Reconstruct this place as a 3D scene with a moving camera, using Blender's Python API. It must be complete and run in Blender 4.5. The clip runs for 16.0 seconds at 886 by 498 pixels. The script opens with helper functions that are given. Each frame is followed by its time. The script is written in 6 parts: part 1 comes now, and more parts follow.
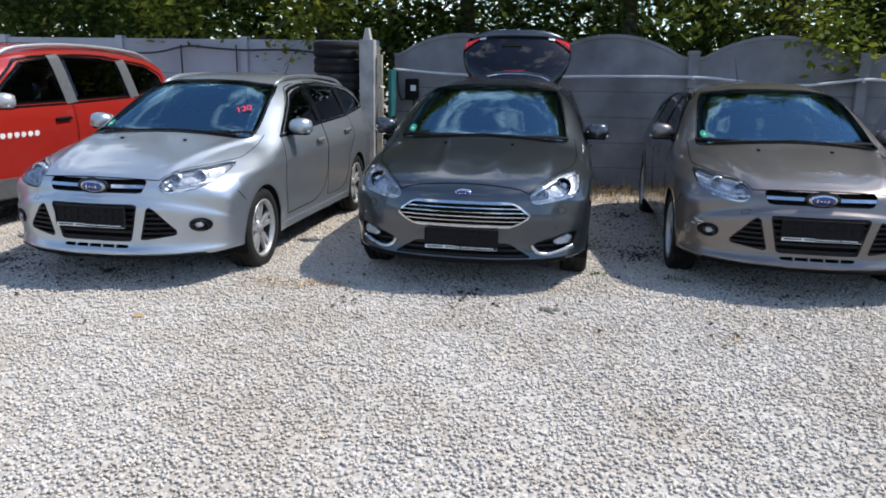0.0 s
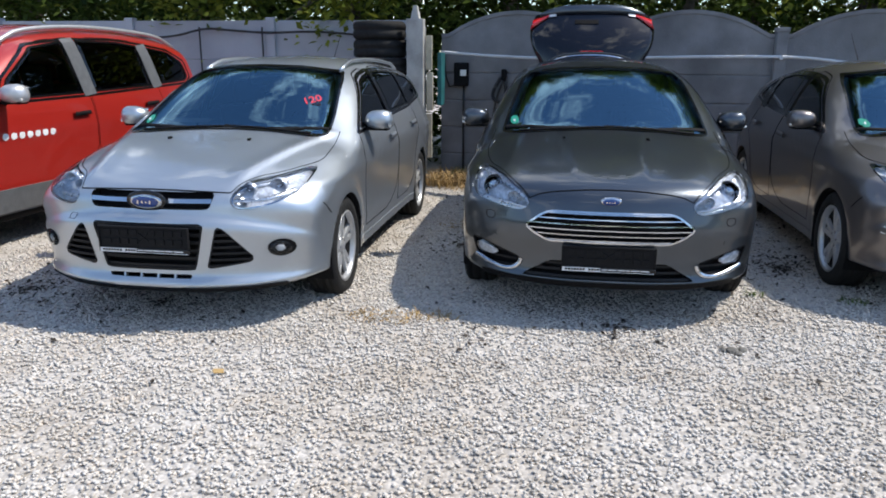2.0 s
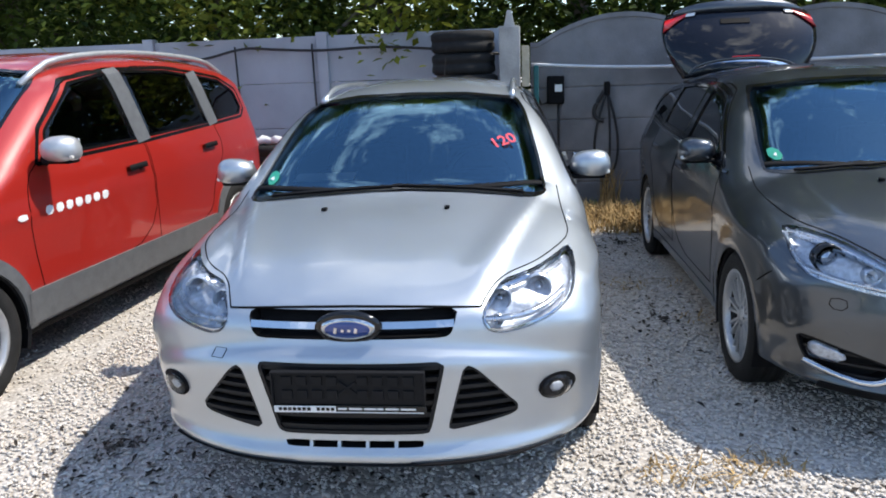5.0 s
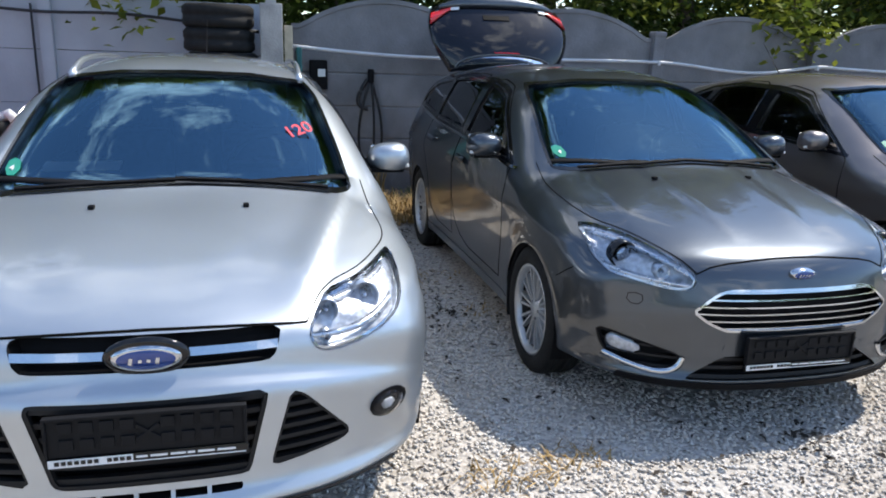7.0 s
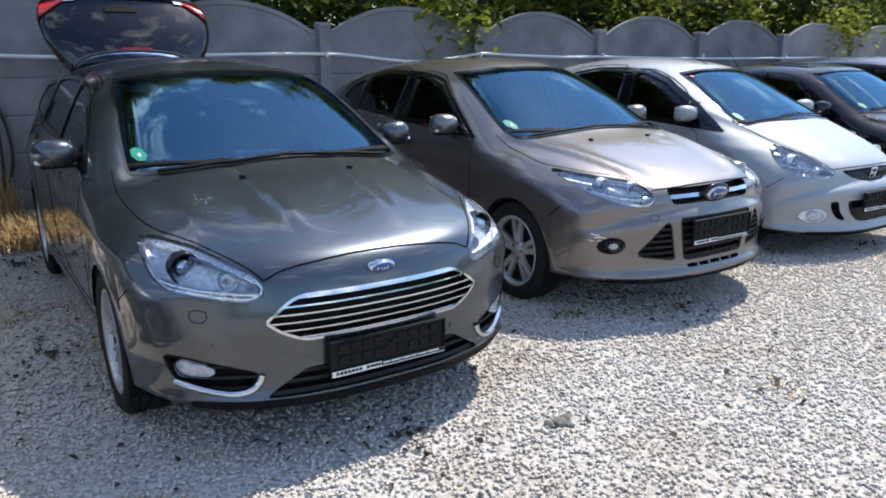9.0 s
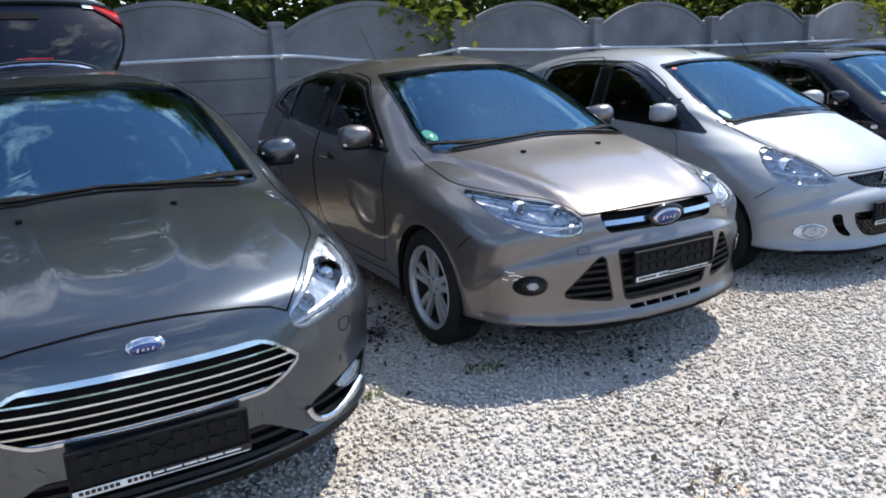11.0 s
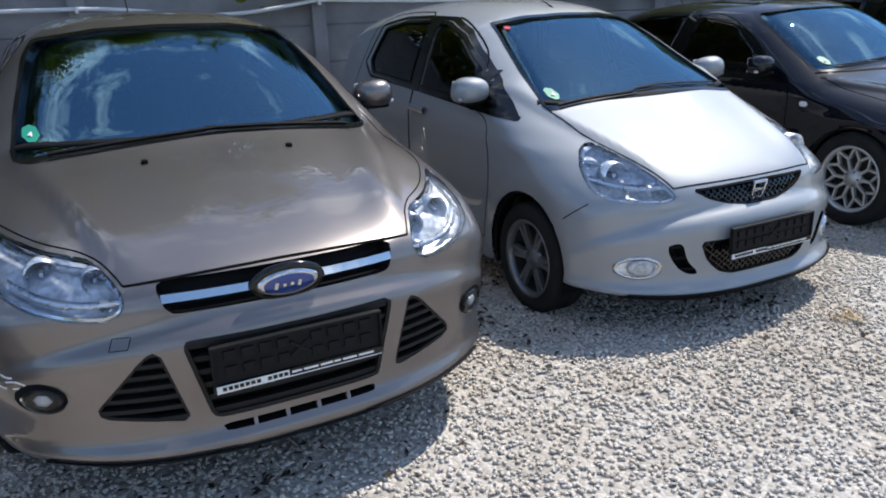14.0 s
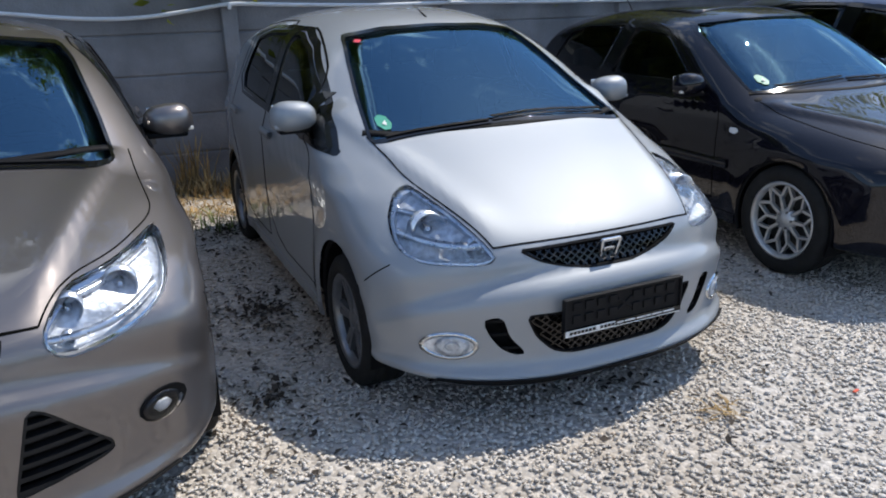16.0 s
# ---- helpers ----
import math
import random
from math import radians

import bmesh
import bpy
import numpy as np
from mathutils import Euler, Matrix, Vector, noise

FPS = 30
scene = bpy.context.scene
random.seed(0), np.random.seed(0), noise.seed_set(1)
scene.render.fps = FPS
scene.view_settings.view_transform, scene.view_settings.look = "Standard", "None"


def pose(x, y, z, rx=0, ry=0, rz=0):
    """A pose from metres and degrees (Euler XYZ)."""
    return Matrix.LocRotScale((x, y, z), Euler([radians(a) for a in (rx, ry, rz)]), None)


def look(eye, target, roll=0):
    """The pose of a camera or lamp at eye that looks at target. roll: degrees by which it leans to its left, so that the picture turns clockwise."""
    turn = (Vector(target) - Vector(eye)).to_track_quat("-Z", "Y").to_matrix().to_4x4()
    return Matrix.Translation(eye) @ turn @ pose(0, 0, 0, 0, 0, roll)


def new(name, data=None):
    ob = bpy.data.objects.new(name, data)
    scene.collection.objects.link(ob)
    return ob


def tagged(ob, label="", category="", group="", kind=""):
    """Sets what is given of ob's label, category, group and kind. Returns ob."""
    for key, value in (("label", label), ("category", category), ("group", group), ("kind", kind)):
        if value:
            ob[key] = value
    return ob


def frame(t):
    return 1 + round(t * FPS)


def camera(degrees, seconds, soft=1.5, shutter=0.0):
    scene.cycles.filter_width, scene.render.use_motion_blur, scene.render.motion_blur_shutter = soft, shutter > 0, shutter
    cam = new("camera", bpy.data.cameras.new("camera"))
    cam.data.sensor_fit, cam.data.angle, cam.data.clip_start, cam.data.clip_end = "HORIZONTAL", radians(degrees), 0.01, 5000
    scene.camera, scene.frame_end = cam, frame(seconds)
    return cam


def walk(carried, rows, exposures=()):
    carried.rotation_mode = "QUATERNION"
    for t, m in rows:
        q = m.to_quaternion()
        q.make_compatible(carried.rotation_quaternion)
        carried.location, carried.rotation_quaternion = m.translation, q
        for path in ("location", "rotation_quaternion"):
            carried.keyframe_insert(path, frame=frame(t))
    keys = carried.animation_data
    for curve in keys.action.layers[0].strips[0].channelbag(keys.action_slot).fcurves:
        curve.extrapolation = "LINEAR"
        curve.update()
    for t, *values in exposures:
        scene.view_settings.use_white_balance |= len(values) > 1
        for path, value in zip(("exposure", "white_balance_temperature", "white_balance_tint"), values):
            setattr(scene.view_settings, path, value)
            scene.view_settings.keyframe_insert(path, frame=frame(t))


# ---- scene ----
cam = camera(61.6, 16.0, 1.85)
METRES, EYE, TILT, LEAN, TURN = 9.4, 1.5, 0.75, 0.0, 11.3
ROWS = [
    (0.0, 0.0, 0.0, 0.0, 0.25, -14.08, -1.0),
    (0.5, -0.0112, 0.0269, -0.0021, 0.03, -14.64, -0.91),
    (1.0, -0.0356, 0.0559, -0.006, -0.01, -14.79, -0.97),
    (1.5, -0.0675, 0.0822, -0.0025, -0.75, -14.77, -0.27),
    (2.0, -0.0921, 0.112, -0.0056, -0.98, -15.13, -0.36),
    (2.5, -0.1185, 0.1432, -0.0051, -1.01, -15.18, -0.34),
    (3.0, -0.1522, 0.1703, -0.0051, -0.99, -15.02, -0.49),
    (3.5, -0.1751, 0.2002, -0.0039, -2.14, -14.46, 0.87),
    (4.0, -0.195, 0.2305, -0.0026, -2.97, -13.64, 1.84),
    (6.5, -0.2652, 0.3198, 0.0013, -12.58, -16.15, -1.37),
    (7.0, -0.2578, 0.3173, -0.0004, -23.65, -15.55, -2.24),
    (7.5, -0.2394, 0.3117, 0.0, -29.07, -15.27, 1.35),
    (8.0, -0.2152, 0.3032, -0.0025, -30.39, -15.22, 0.15),
    (8.5, -0.1974, 0.2988, -0.0038, -37.19, -14.91, 0.6),
    (9.0, -0.1686, 0.3061, -0.0049, -43.14, -15.16, -0.58),
    (9.5, -0.1438, 0.3125, -0.0033, -44.03, -15.25, -0.1),
    (12.0, 0.0277, 0.3194, -0.005, -37.01, -16.05, 1.66),
    (12.5, 0.0686, 0.3279, -0.008, -37.55, -16.83, 0.11),
    (13.0, 0.1075, 0.3286, -0.0057, -39.38, -16.78, 1.45),
    (13.5, 0.1465, 0.3198, -0.0056, -38.34, -18.1, 1.16),
    (14.0, 0.1791, 0.3214, -0.007, -37.48, -19.1, 1.44),
    (14.5, 0.2138, 0.324, -0.0048, -39.83, -19.13, 1.23),
    (15.0, 0.247, 0.3174, -0.0056, -37.16, -18.97, 2.52),
    (15.5, 0.2739, 0.3131, -0.0058, -32.89, -18.77, 3.67),
    (16.0, 0.3042, 0.319, -0.0059, -34.9, -19.03, 1.09),
]
walk(cam, [(t, pose(0, 0, EYE, TILT, LEAN, TURN) @ pose(METRES * x, METRES * y, METRES * z, 90 + pitch, roll, yaw)) for t, x, y, z, yaw, pitch, roll in ROWS],
     [(0.0, 0.13), (2.5, 0.20), (4.0, 0.46), (6.5, 0.40), (9.5, 0.44), (12.0, 0.38), (14.0, 0.16), (16.0, 0.06)])

# ---- light and sky ----
SUN_AZ, SUN_EL = 70.0, 56.0      # degrees from +y towards +x, and above the horizon
world = bpy.data.worlds.new("sky")
scene.world = world
world.use_nodes = True
sky = world.node_tree.nodes.new("ShaderNodeTexSky")
sky.sky_type, sky.sun_disc = "NISHITA", False
sky.sun_elevation, sky.sun_rotation = radians(SUN_EL), radians(SUN_AZ)
sky.air_density, sky.dust_density, sky.ozone_density = 1.0, 0.15, 3.0
wn, wl = world.node_tree.nodes, world.node_tree.links
cloud_map = wn.new("ShaderNodeTexCoord")
cloud_scale = wn.new("ShaderNodeMapping")
cloud_scale.inputs["Scale"].default_value = (1.6, 1.1, 3.0)
cloud_noise = wn.new("ShaderNodeTexNoise")
cloud_noise.inputs["Scale"].default_value = 2.2
cloud_noise.inputs["Detail"].default_value = 9.0
cloud_noise.inputs["Roughness"].default_value = 0.62
cloud_ramp = wn.new("ShaderNodeValToRGB")
cloud_ramp.color_ramp.elements[0].position, cloud_ramp.color_ramp.elements[1].position = 0.545, 0.69
cloud_mix = wn.new("ShaderNodeMixRGB")
cloud_mix.inputs[2].default_value = (9.6, 10.0, 10.6, 1)
wl.new(cloud_map.outputs["Generated"], cloud_scale.inputs[0])
wl.new(cloud_scale.outputs[0], cloud_noise.inputs["Vector"])
wl.new(cloud_noise.outputs["Fac"], cloud_ramp.inputs[0])
wl.new(cloud_ramp.outputs[0], cloud_mix.inputs[0])
wl.new(sky.outputs[0], cloud_mix.inputs[1])
wl.new(cloud_mix.outputs[0], wn["Background"].inputs[0])
wn["Background"].inputs[1].default_value = 0.195
sun = new("sun", bpy.data.lights.new("sun", "SUN"))
sun.data.energy, sun.data.angle, sun.data.color = 4.6, radians(0.55), (1.0, 0.94, 0.85)
az, el = radians(SUN_AZ), radians(SUN_EL)
SUN_DIR = Vector((math.sin(az) * math.cos(el), math.cos(az) * math.cos(el), math.sin(el)))
sun.matrix_world = look(SUN_DIR * 40, (0, 0, 0))


# ---- materials ----
def material(name, color, rough=0.5, metal=0.0, vary=0.0, scale=8.0, bump=0.0, bump_scale=60.0, coat=0.0, color2=None, island=0.0, spec=0.5, flakes=False):
    m = bpy.data.materials.new(name)
    m.use_nodes = True
    n, l = m.node_tree.nodes, m.node_tree.links
    b = n["Principled BSDF"]
    b.inputs["Base Color"].default_value = (*color, 1)
    b.inputs["Roughness"].default_value = rough
    b.inputs["Metallic"].default_value = metal
    b.inputs["Coat Weight"].default_value = coat
    b.inputs["Coat Roughness"].default_value = 0.02
    b.inputs["Specular IOR Level"].default_value = spec
    tc = n.new("ShaderNodeTexCoord")
    if vary or color2:
        no = n.new("ShaderNodeTexNoise")
        no.inputs["Scale"].default_value, no.inputs["Detail"].default_value = scale, 6.0
        l.new(tc.outputs["Object"], no.inputs["Vector"])
        rp = n.new("ShaderNodeValToRGB")
        rp.color_ramp.elements[0].position, rp.color_ramp.elements[1].position = 0.32, 0.68
        rp.color_ramp.elements[0].color = (*[c * (1 - vary) for c in color], 1)
        rp.color_ramp.elements[1].color = (*(color2 or [min(1, c * (1 + vary)) for c in color]), 1)
        l.new(no.outputs["Fac"], rp.inputs[0])
        out = rp.outputs[0]
        if island:
            g = n.new("ShaderNodeNewGeometry")
            mp = n.new("ShaderNodeMapRange")
            mp.inputs["To Min"].default_value, mp.inputs["To Max"].default_value = 1 - island, 1 + island
            l.new(g.outputs["Random Per Island"], mp.inputs["Value"])
            mx = n.new("ShaderNodeVectorMath")
            mx.operation = "SCALE"
            l.new(out, mx.inputs[0])
            l.new(mp.outputs[0], mx.inputs["Scale"])
            out = mx.outputs[0]
        l.new(out, b.inputs["Base Color"])
        mr = n.new("ShaderNodeMapRange")
        mr.inputs["To Min"].default_value, mr.inputs["To Max"].default_value = max(0, rough * 0.85), min(1, rough * 1.15)
        l.new(no.outputs["Fac"], mr.inputs["Value"])
        l.new(mr.outputs[0], b.inputs["Roughness"])
    if bump:
        nb = n.new("ShaderNodeTexNoise")
        nb.inputs["Scale"].default_value, nb.inputs["Detail"].default_value = bump_scale, 5.0
        l.new(tc.outputs["Object"], nb.inputs["Vector"])
        bp = n.new("ShaderNodeBump")
        bp.inputs["Strength"].default_value, bp.inputs["Distance"].default_value = bump, 0.01
        l.new(nb.outputs["Fac"], bp.inputs["Height"])
        l.new(bp.outputs[0], b.inputs["Normal"])
    return m


def paint(name, color, metal, rough):
    """Car paint: metal flakes under clear lacquer, with a film of dust."""
    m = material(name, color, rough, metal, vary=0.03, scale=1.5, coat=1.0)
    n, l = m.node_tree.nodes, m.node_tree.links
    b = n["Principled BSDF"]
    tc = n.new("ShaderNodeTexCoord")
    no = n.new("ShaderNodeTexNoise")
    no.inputs["Scale"].default_value, no.inputs["Detail"].default_value = 3.0, 8.0
    l.new(tc.outputs["Object"], no.inputs["Vector"])
    mr = n.new("ShaderNodeMapRange")
    mr.inputs["From Min"].default_value, mr.inputs["From Max"].default_value = 0.35, 0.75
    mr.inputs["To Min"].default_value, mr.inputs["To Max"].default_value = 0.01, 0.05
    l.new(no.outputs["Fac"], mr.inputs["Value"])
    l.new(mr.outputs[0], b.inputs["Coat Roughness"])
    fl = n.new("ShaderNodeTexVoronoi")
    fl.inputs["Scale"].default_value = 900
    l.new(tc.outputs["Object"], fl.inputs["Vector"])
    bp = n.new("ShaderNodeBump")
    bp.inputs["Strength"].default_value, bp.inputs["Distance"].default_value = 0.06, 0.001
    l.new(fl.outputs["Color"], bp.inputs["Height"])
    l.new(bp.outputs[0], b.inputs["Normal"])
    return m


def glass(name, tint, ior=1.9, gloss=(0.95, 0.97, 1.0)):
    """A thin pane: tinted, clear, with the gloss of both its faces."""
    m = bpy.data.materials.new(name)
    m.use_nodes = True
    n, l = m.node_tree.nodes, m.node_tree.links
    n.remove(n["Principled BSDF"])
    tr, gl, fr, mx = n.new("ShaderNodeBsdfTransparent"), n.new("ShaderNodeBsdfGlossy"), n.new("ShaderNodeFresnel"), n.new("ShaderNodeMixShader")
    tr.inputs[0].default_value = (*tint, 1)
    gl.inputs["Roughness"].default_value = 0.01
    gl.inputs[0].default_value = (*gloss, 1)
    fr.inputs[0].default_value = ior
    l.new(fr.outputs[0], mx.inputs[0])
    l.new(tr.outputs[0], mx.inputs[1])
    l.new(gl.outputs[0], mx.inputs[2])
    l.new(mx.outputs[0], n["Material Output"].inputs[0])
    return m


M_SILVER = paint("silver_paint", (0.47, 0.51, 0.55), 0.85, 0.40)
M_DARK = paint("graphite_paint", (0.076, 0.087, 0.102), 0.85, 0.31)
M_BROWN = paint("grey_brown_paint", (0.188, 0.171, 0.166), 0.80, 0.37)
M_BRIGHT = paint("bright_silver_paint", (0.31, 0.328, 0.35), 0.42, 0.58)
M_BLACK = paint("black_paint", (0.004, 0.004, 0.008), 0.0, 0.50)
for m_ in (M_SILVER, M_DARK, M_BROWN, M_BRIGHT):
    m_.node_tree.nodes["Principled BSDF"].inputs["Specular IOR Level"].default_value = 0.05
M_BLACK.node_tree.nodes["Principled BSDF"].inputs["Specular IOR Level"].default_value = 0.03
M_BLACK.node_tree.nodes["Principled BSDF"].inputs["Coat IOR"].default_value = 1.48
M_BLUE = paint("dark_blue_paint", (0.010, 0.014, 0.045), 0.3, 0.28)
M_RED = paint("red_paint", (0.37, 0.017, 0.010), 0.15, 0.35)
M_SCREEN = glass("windscreen_glass", (0.58, 0.66, 0.67), 2.6, (0.44, 0.77, 1.0))
M_SIDEGLASS = glass("side_glass", (0.20, 0.24, 0.25), 1.5)
M_PRIVACY = glass("dark_tinted_glass", (0.05, 0.05, 0.055), 1.5)
M_LENS = glass("clear_lens", (0.88, 0.90, 0.93), 1.38)
M_TRIM = material("black_plastic", (0.008, 0.008, 0.009), 0.65, spec=0.1, vary=0.2, scale=20, bump=0.15, bump_scale=300)
M_GREYTRIM = material("grey_plastic", (0.10, 0.105, 0.11), 0.5, vary=0.15, scale=20, bump=0.15, bump_scale=300)
M_GLOSSBLACK = material("gloss_black", (0.006, 0.006, 0.007), 0.12, vary=0.1)
M_GAP = material("panel_gap_shadow", (0.003, 0.003, 0.003), 0.8, spec=0.05)
M_CHROME = material("chrome", (0.58, 0.60, 0.63), 0.10, 1.0, vary=0.03)
M_REFLECTOR = material("lamp_reflector", (0.80, 0.82, 0.85), 0.28, 0.8, vary=0.1, scale=30, bump=0.3, bump_scale=40)
M_LAMPGREY = material("lamp_housing", (0.66, 0.68, 0.71), 0.32, 0.35, vary=0.3, scale=40, bump=0.7, bump_scale=26)
M_HOLDER = material("plate_holder_plastic", (0.010, 0.010, 0.011), 0.6, spec=0.15, vary=0.15, scale=40)
M_SLAT = material("grille_plastic", (0.012, 0.012, 0.013), 0.55, spec=0.25, vary=0.15, scale=30)
M_CLEARLAMP = material("pale_lamp_plastic", (0.70, 0.66, 0.60), 0.25, vary=0.1, scale=60, coat=1.0)
M_LITTER = material("dark_leaf_litter", (0.040, 0.030, 0.022), 0.9, vary=0.4, scale=30, island=0.5)
M_ALLOY = material("alloy_wheel", (0.50, 0.51, 0.52), 0.38, 0.6, vary=0.08, scale=25)
M_DARKALLOY = material("grey_alloy_wheel", (0.20, 0.205, 0.22), 0.35, 0.7, vary=0.1, scale=25)
# brake disc, and the rim barrel with its deep shade put into the colour
M_BRAKESHADE = material("brake_disc", (0.035, 0.033, 0.032), 0.6, 0.3, vary=0.2, scale=15)
M_TYRE = material("tyre_rubber", (0.015, 0.015, 0.015), 0.8, spec=0.25, vary=0.35, scale=14, bump=0.3, bump_scale=120)
M_INTERIOR = material("dark_interior", (0.022, 0.022, 0.024), 0.8, spec=0.2, vary=0.25, scale=18, bump=0.2, bump_scale=200)
M_SEAT = material("seat_fabric", (0.045, 0.045, 0.048), 0.9, vary=0.2, scale=40, bump=0.3, bump_scale=400)
M_LINING = material("pale_pillar_lining", (0.68, 0.68, 0.64), 0.8, vary=0.08, scale=20)
M_BADGE = material("blue_badge", (0.01, 0.045, 0.22), 0.2, 0.2, coat=1.0)
M_WHITE = material("white_print", (0.75, 0.75, 0.74), 0.5, vary=0.05)
M_REDINK = material("red_marker", (0.75, 0.06, 0.09), 0.6, vary=0.1)
M_GREEN = material("green_sticker", (0.02, 0.28, 0.19), 0.5, vary=0.05)
M_REDLENS = material("red_lens", (0.62, 0.01, 0.012), 0.12, coat=1.0)
M_MIRROR = material("mirror_glass", (0.85, 0.87, 0.9), 0.02, 1.0)
M_CONCRETE = material("fence_concrete", (0.185, 0.183, 0.190), 0.9, vary=0.3, scale=2.3, bump=0.5, bump_scale=45)
M_POST = material("post_concrete", (0.36, 0.35, 0.33), 0.9, vary=0.25, scale=5, bump=0.5, bump_scale=60)
M_WHITEWALL = material("pale_fence_paint", (0.34, 0.36, 0.40), 0.85, vary=0.12, scale=2.0, bump=0.3, bump_scale=40)
M_CABLE = material("black_cable", (0.010, 0.010, 0.011), 0.5, vary=0.2)
M_PIPE = material("white_pipe", (0.62, 0.63, 0.65), 0.4, vary=0.08, scale=6)
M_BARK = material("bark", (0.10, 0.075, 0.055), 0.9, vary=0.4, scale=12, bump=0.8, bump_scale=40)
M_STRAW = material("dry_grass", (0.33, 0.22, 0.09), 0.9, vary=0.35, scale=9, island=0.45)
M_WEED = material("green_weed", (0.10, 0.14, 0.035), 0.8, vary=0.3, scale=9, island=0.4)
M_TURQUOISE = material("turquoise_plastic", (0.01, 0.11, 0.12), 0.6, vary=0.2)


def leaf_material(name, color, color2):
    m = material(name, color, 0.65, vary=0.2, scale=1.2, color2=color2, island=0.45, spec=0.15)
    n, l = m.node_tree.nodes, m.node_tree.links
    b = n["Principled BSDF"]
    tr = n.new("ShaderNodeBsdfTranslucent")
    src = b.inputs["Base Color"].links[0].from_socket
    l.new(src, tr.inputs["Color"])
    mx = n.new("ShaderNodeMixShader")
    mx.inputs[0].default_value = 0.45
    l.new(b.outputs[0], mx.inputs[1])
    l.new(tr.outputs[0], mx.inputs[2])
    l.new(mx.outputs[0], n["Material Output"].inputs[0])
    return m


M_LEAF = leaf_material("walnut_leaf", (0.10, 0.14, 0.018), (0.27, 0.29, 0.042))
M_LEAF2 = leaf_material("dark_leaf", (0.030, 0.055, 0.012), (0.09, 0.12, 0.020))


# ---- mesh helpers ----
def mesh_of(name, verts, faces, mat, smooth=False):
    me = bpy.data.meshes.new(name)
    me.from_pydata([tuple(v) for v in verts], [], faces)
    if smooth:
        me.polygons.foreach_set("use_smooth", [True] * len(me.polygons))
    if mat:
        me.materials.append(mat)
    me.update()
    return me


def part(name, geo, mat, parent=None, label="", smooth=False):
    """Links a bmesh or (verts, faces) as one mesh object under its thing."""
    if isinstance(geo, bmesh.types.BMesh):
        me = bpy.data.meshes.new(name)
        geo.to_mesh(me)
        geo.free()
        if smooth:
            me.polygons.foreach_set("use_smooth", [True] * len(me.polygons))
        me.materials.append(mat)
    else:
        me = mesh_of(name, geo[0], geo[1], mat, smooth)
    ob = new(name, me)
    ob.parent = parent
    if label:
        tagged(ob, label)
    return ob


def thing(name, label, category, m=None, group=""):
    ob = new(name)
    ob.empty_display_size = 0.2
    if m is not None:
        ob.matrix_basis = m
    return tagged(ob, label, category, group)


def box(size, at=(0, 0, 0), bevel=0.0, rot=None, segs=2):
    bm = bmesh.new()
    bmesh.ops.create_cube(bm, size=1)
    bmesh.ops.scale(bm, vec=size, verts=bm.verts)
    if bevel:
        bmesh.ops.bevel(bm, geom=bm.edges[:], offset=bevel, segments=segs, profile=0.6, affect="EDGES")
    if rot:
        bmesh.ops.transform(bm, matrix=pose(0, 0, 0, *rot), verts=bm.verts)
    bmesh.ops.translate(bm, vec=at, verts=bm.verts)
    return bm


def join(*bms):
    out = bmesh.new()
    for b in bms:
        me = bpy.data.meshes.new("tmp")
        b.to_mesh(me)
        b.free()
        out.from_mesh(me)
        bpy.data.meshes.remove(me)
    return out


def lathe(profile, n=40, axis="x"):
    """Turns a list of (radius, along) about an axis."""
    vs, fs = [], []
    k = len(profile)
    for i in range(n):
        a = 2 * math.pi * i / n
        for r, s in profile:
            p = (s, r * math.cos(a), r * math.sin(a))
            vs.append(p if axis == "x" else (p[1], p[0], p[2]) if axis == "y" else (p[1], p[2], p[0]))
    for i in range(n):
        j = (i + 1) % n
        for q in range(k - 1):
            fs.append((i * k + q, i * k + q + 1, j * k + q + 1, j * k + q))
    return vs, fs


def tube(points, radius, n=6, taper=None, cap=True):
    vs, fs = [], []
    pts = [Vector(p) for p in points]
    for i, p in enumerate(pts):
        d = (pts[min(i + 1, len(pts) - 1)] - pts[max(i - 1, 0)]).normalized()
        u = d.cross(Vector((0, 0, 1)) if abs(d.z) < 0.9 else Vector((1, 0, 0))).normalized()
        w = d.cross(u)
        r = radius if taper is None else radius + (taper - radius) * i / max(1, len(pts) - 1)
        for k in range(n):
            a = 2 * math.pi * k / n
            vs.append(p + u * (r * math.cos(a)) + w * (r * math.sin(a)))
    for i in range(len(pts) - 1):
        for k in range(n):
            k2 = (k + 1) % n
            fs.append((i * n + k, i * n + k2, (i + 1) * n + k2, (i + 1) * n + k))
    if cap:
        fs.append(tuple(range(n - 1, -1, -1)))
        fs.append(tuple(range((len(pts) - 1) * n, len(pts) * n)))
    return vs, fs


def merge(*geos):
    vs, fs = [], []
    for v, f in geos:
        o = len(vs)
        vs += list(v)
        fs += [tuple(i + o for i in q) for q in f]
    return vs, fs


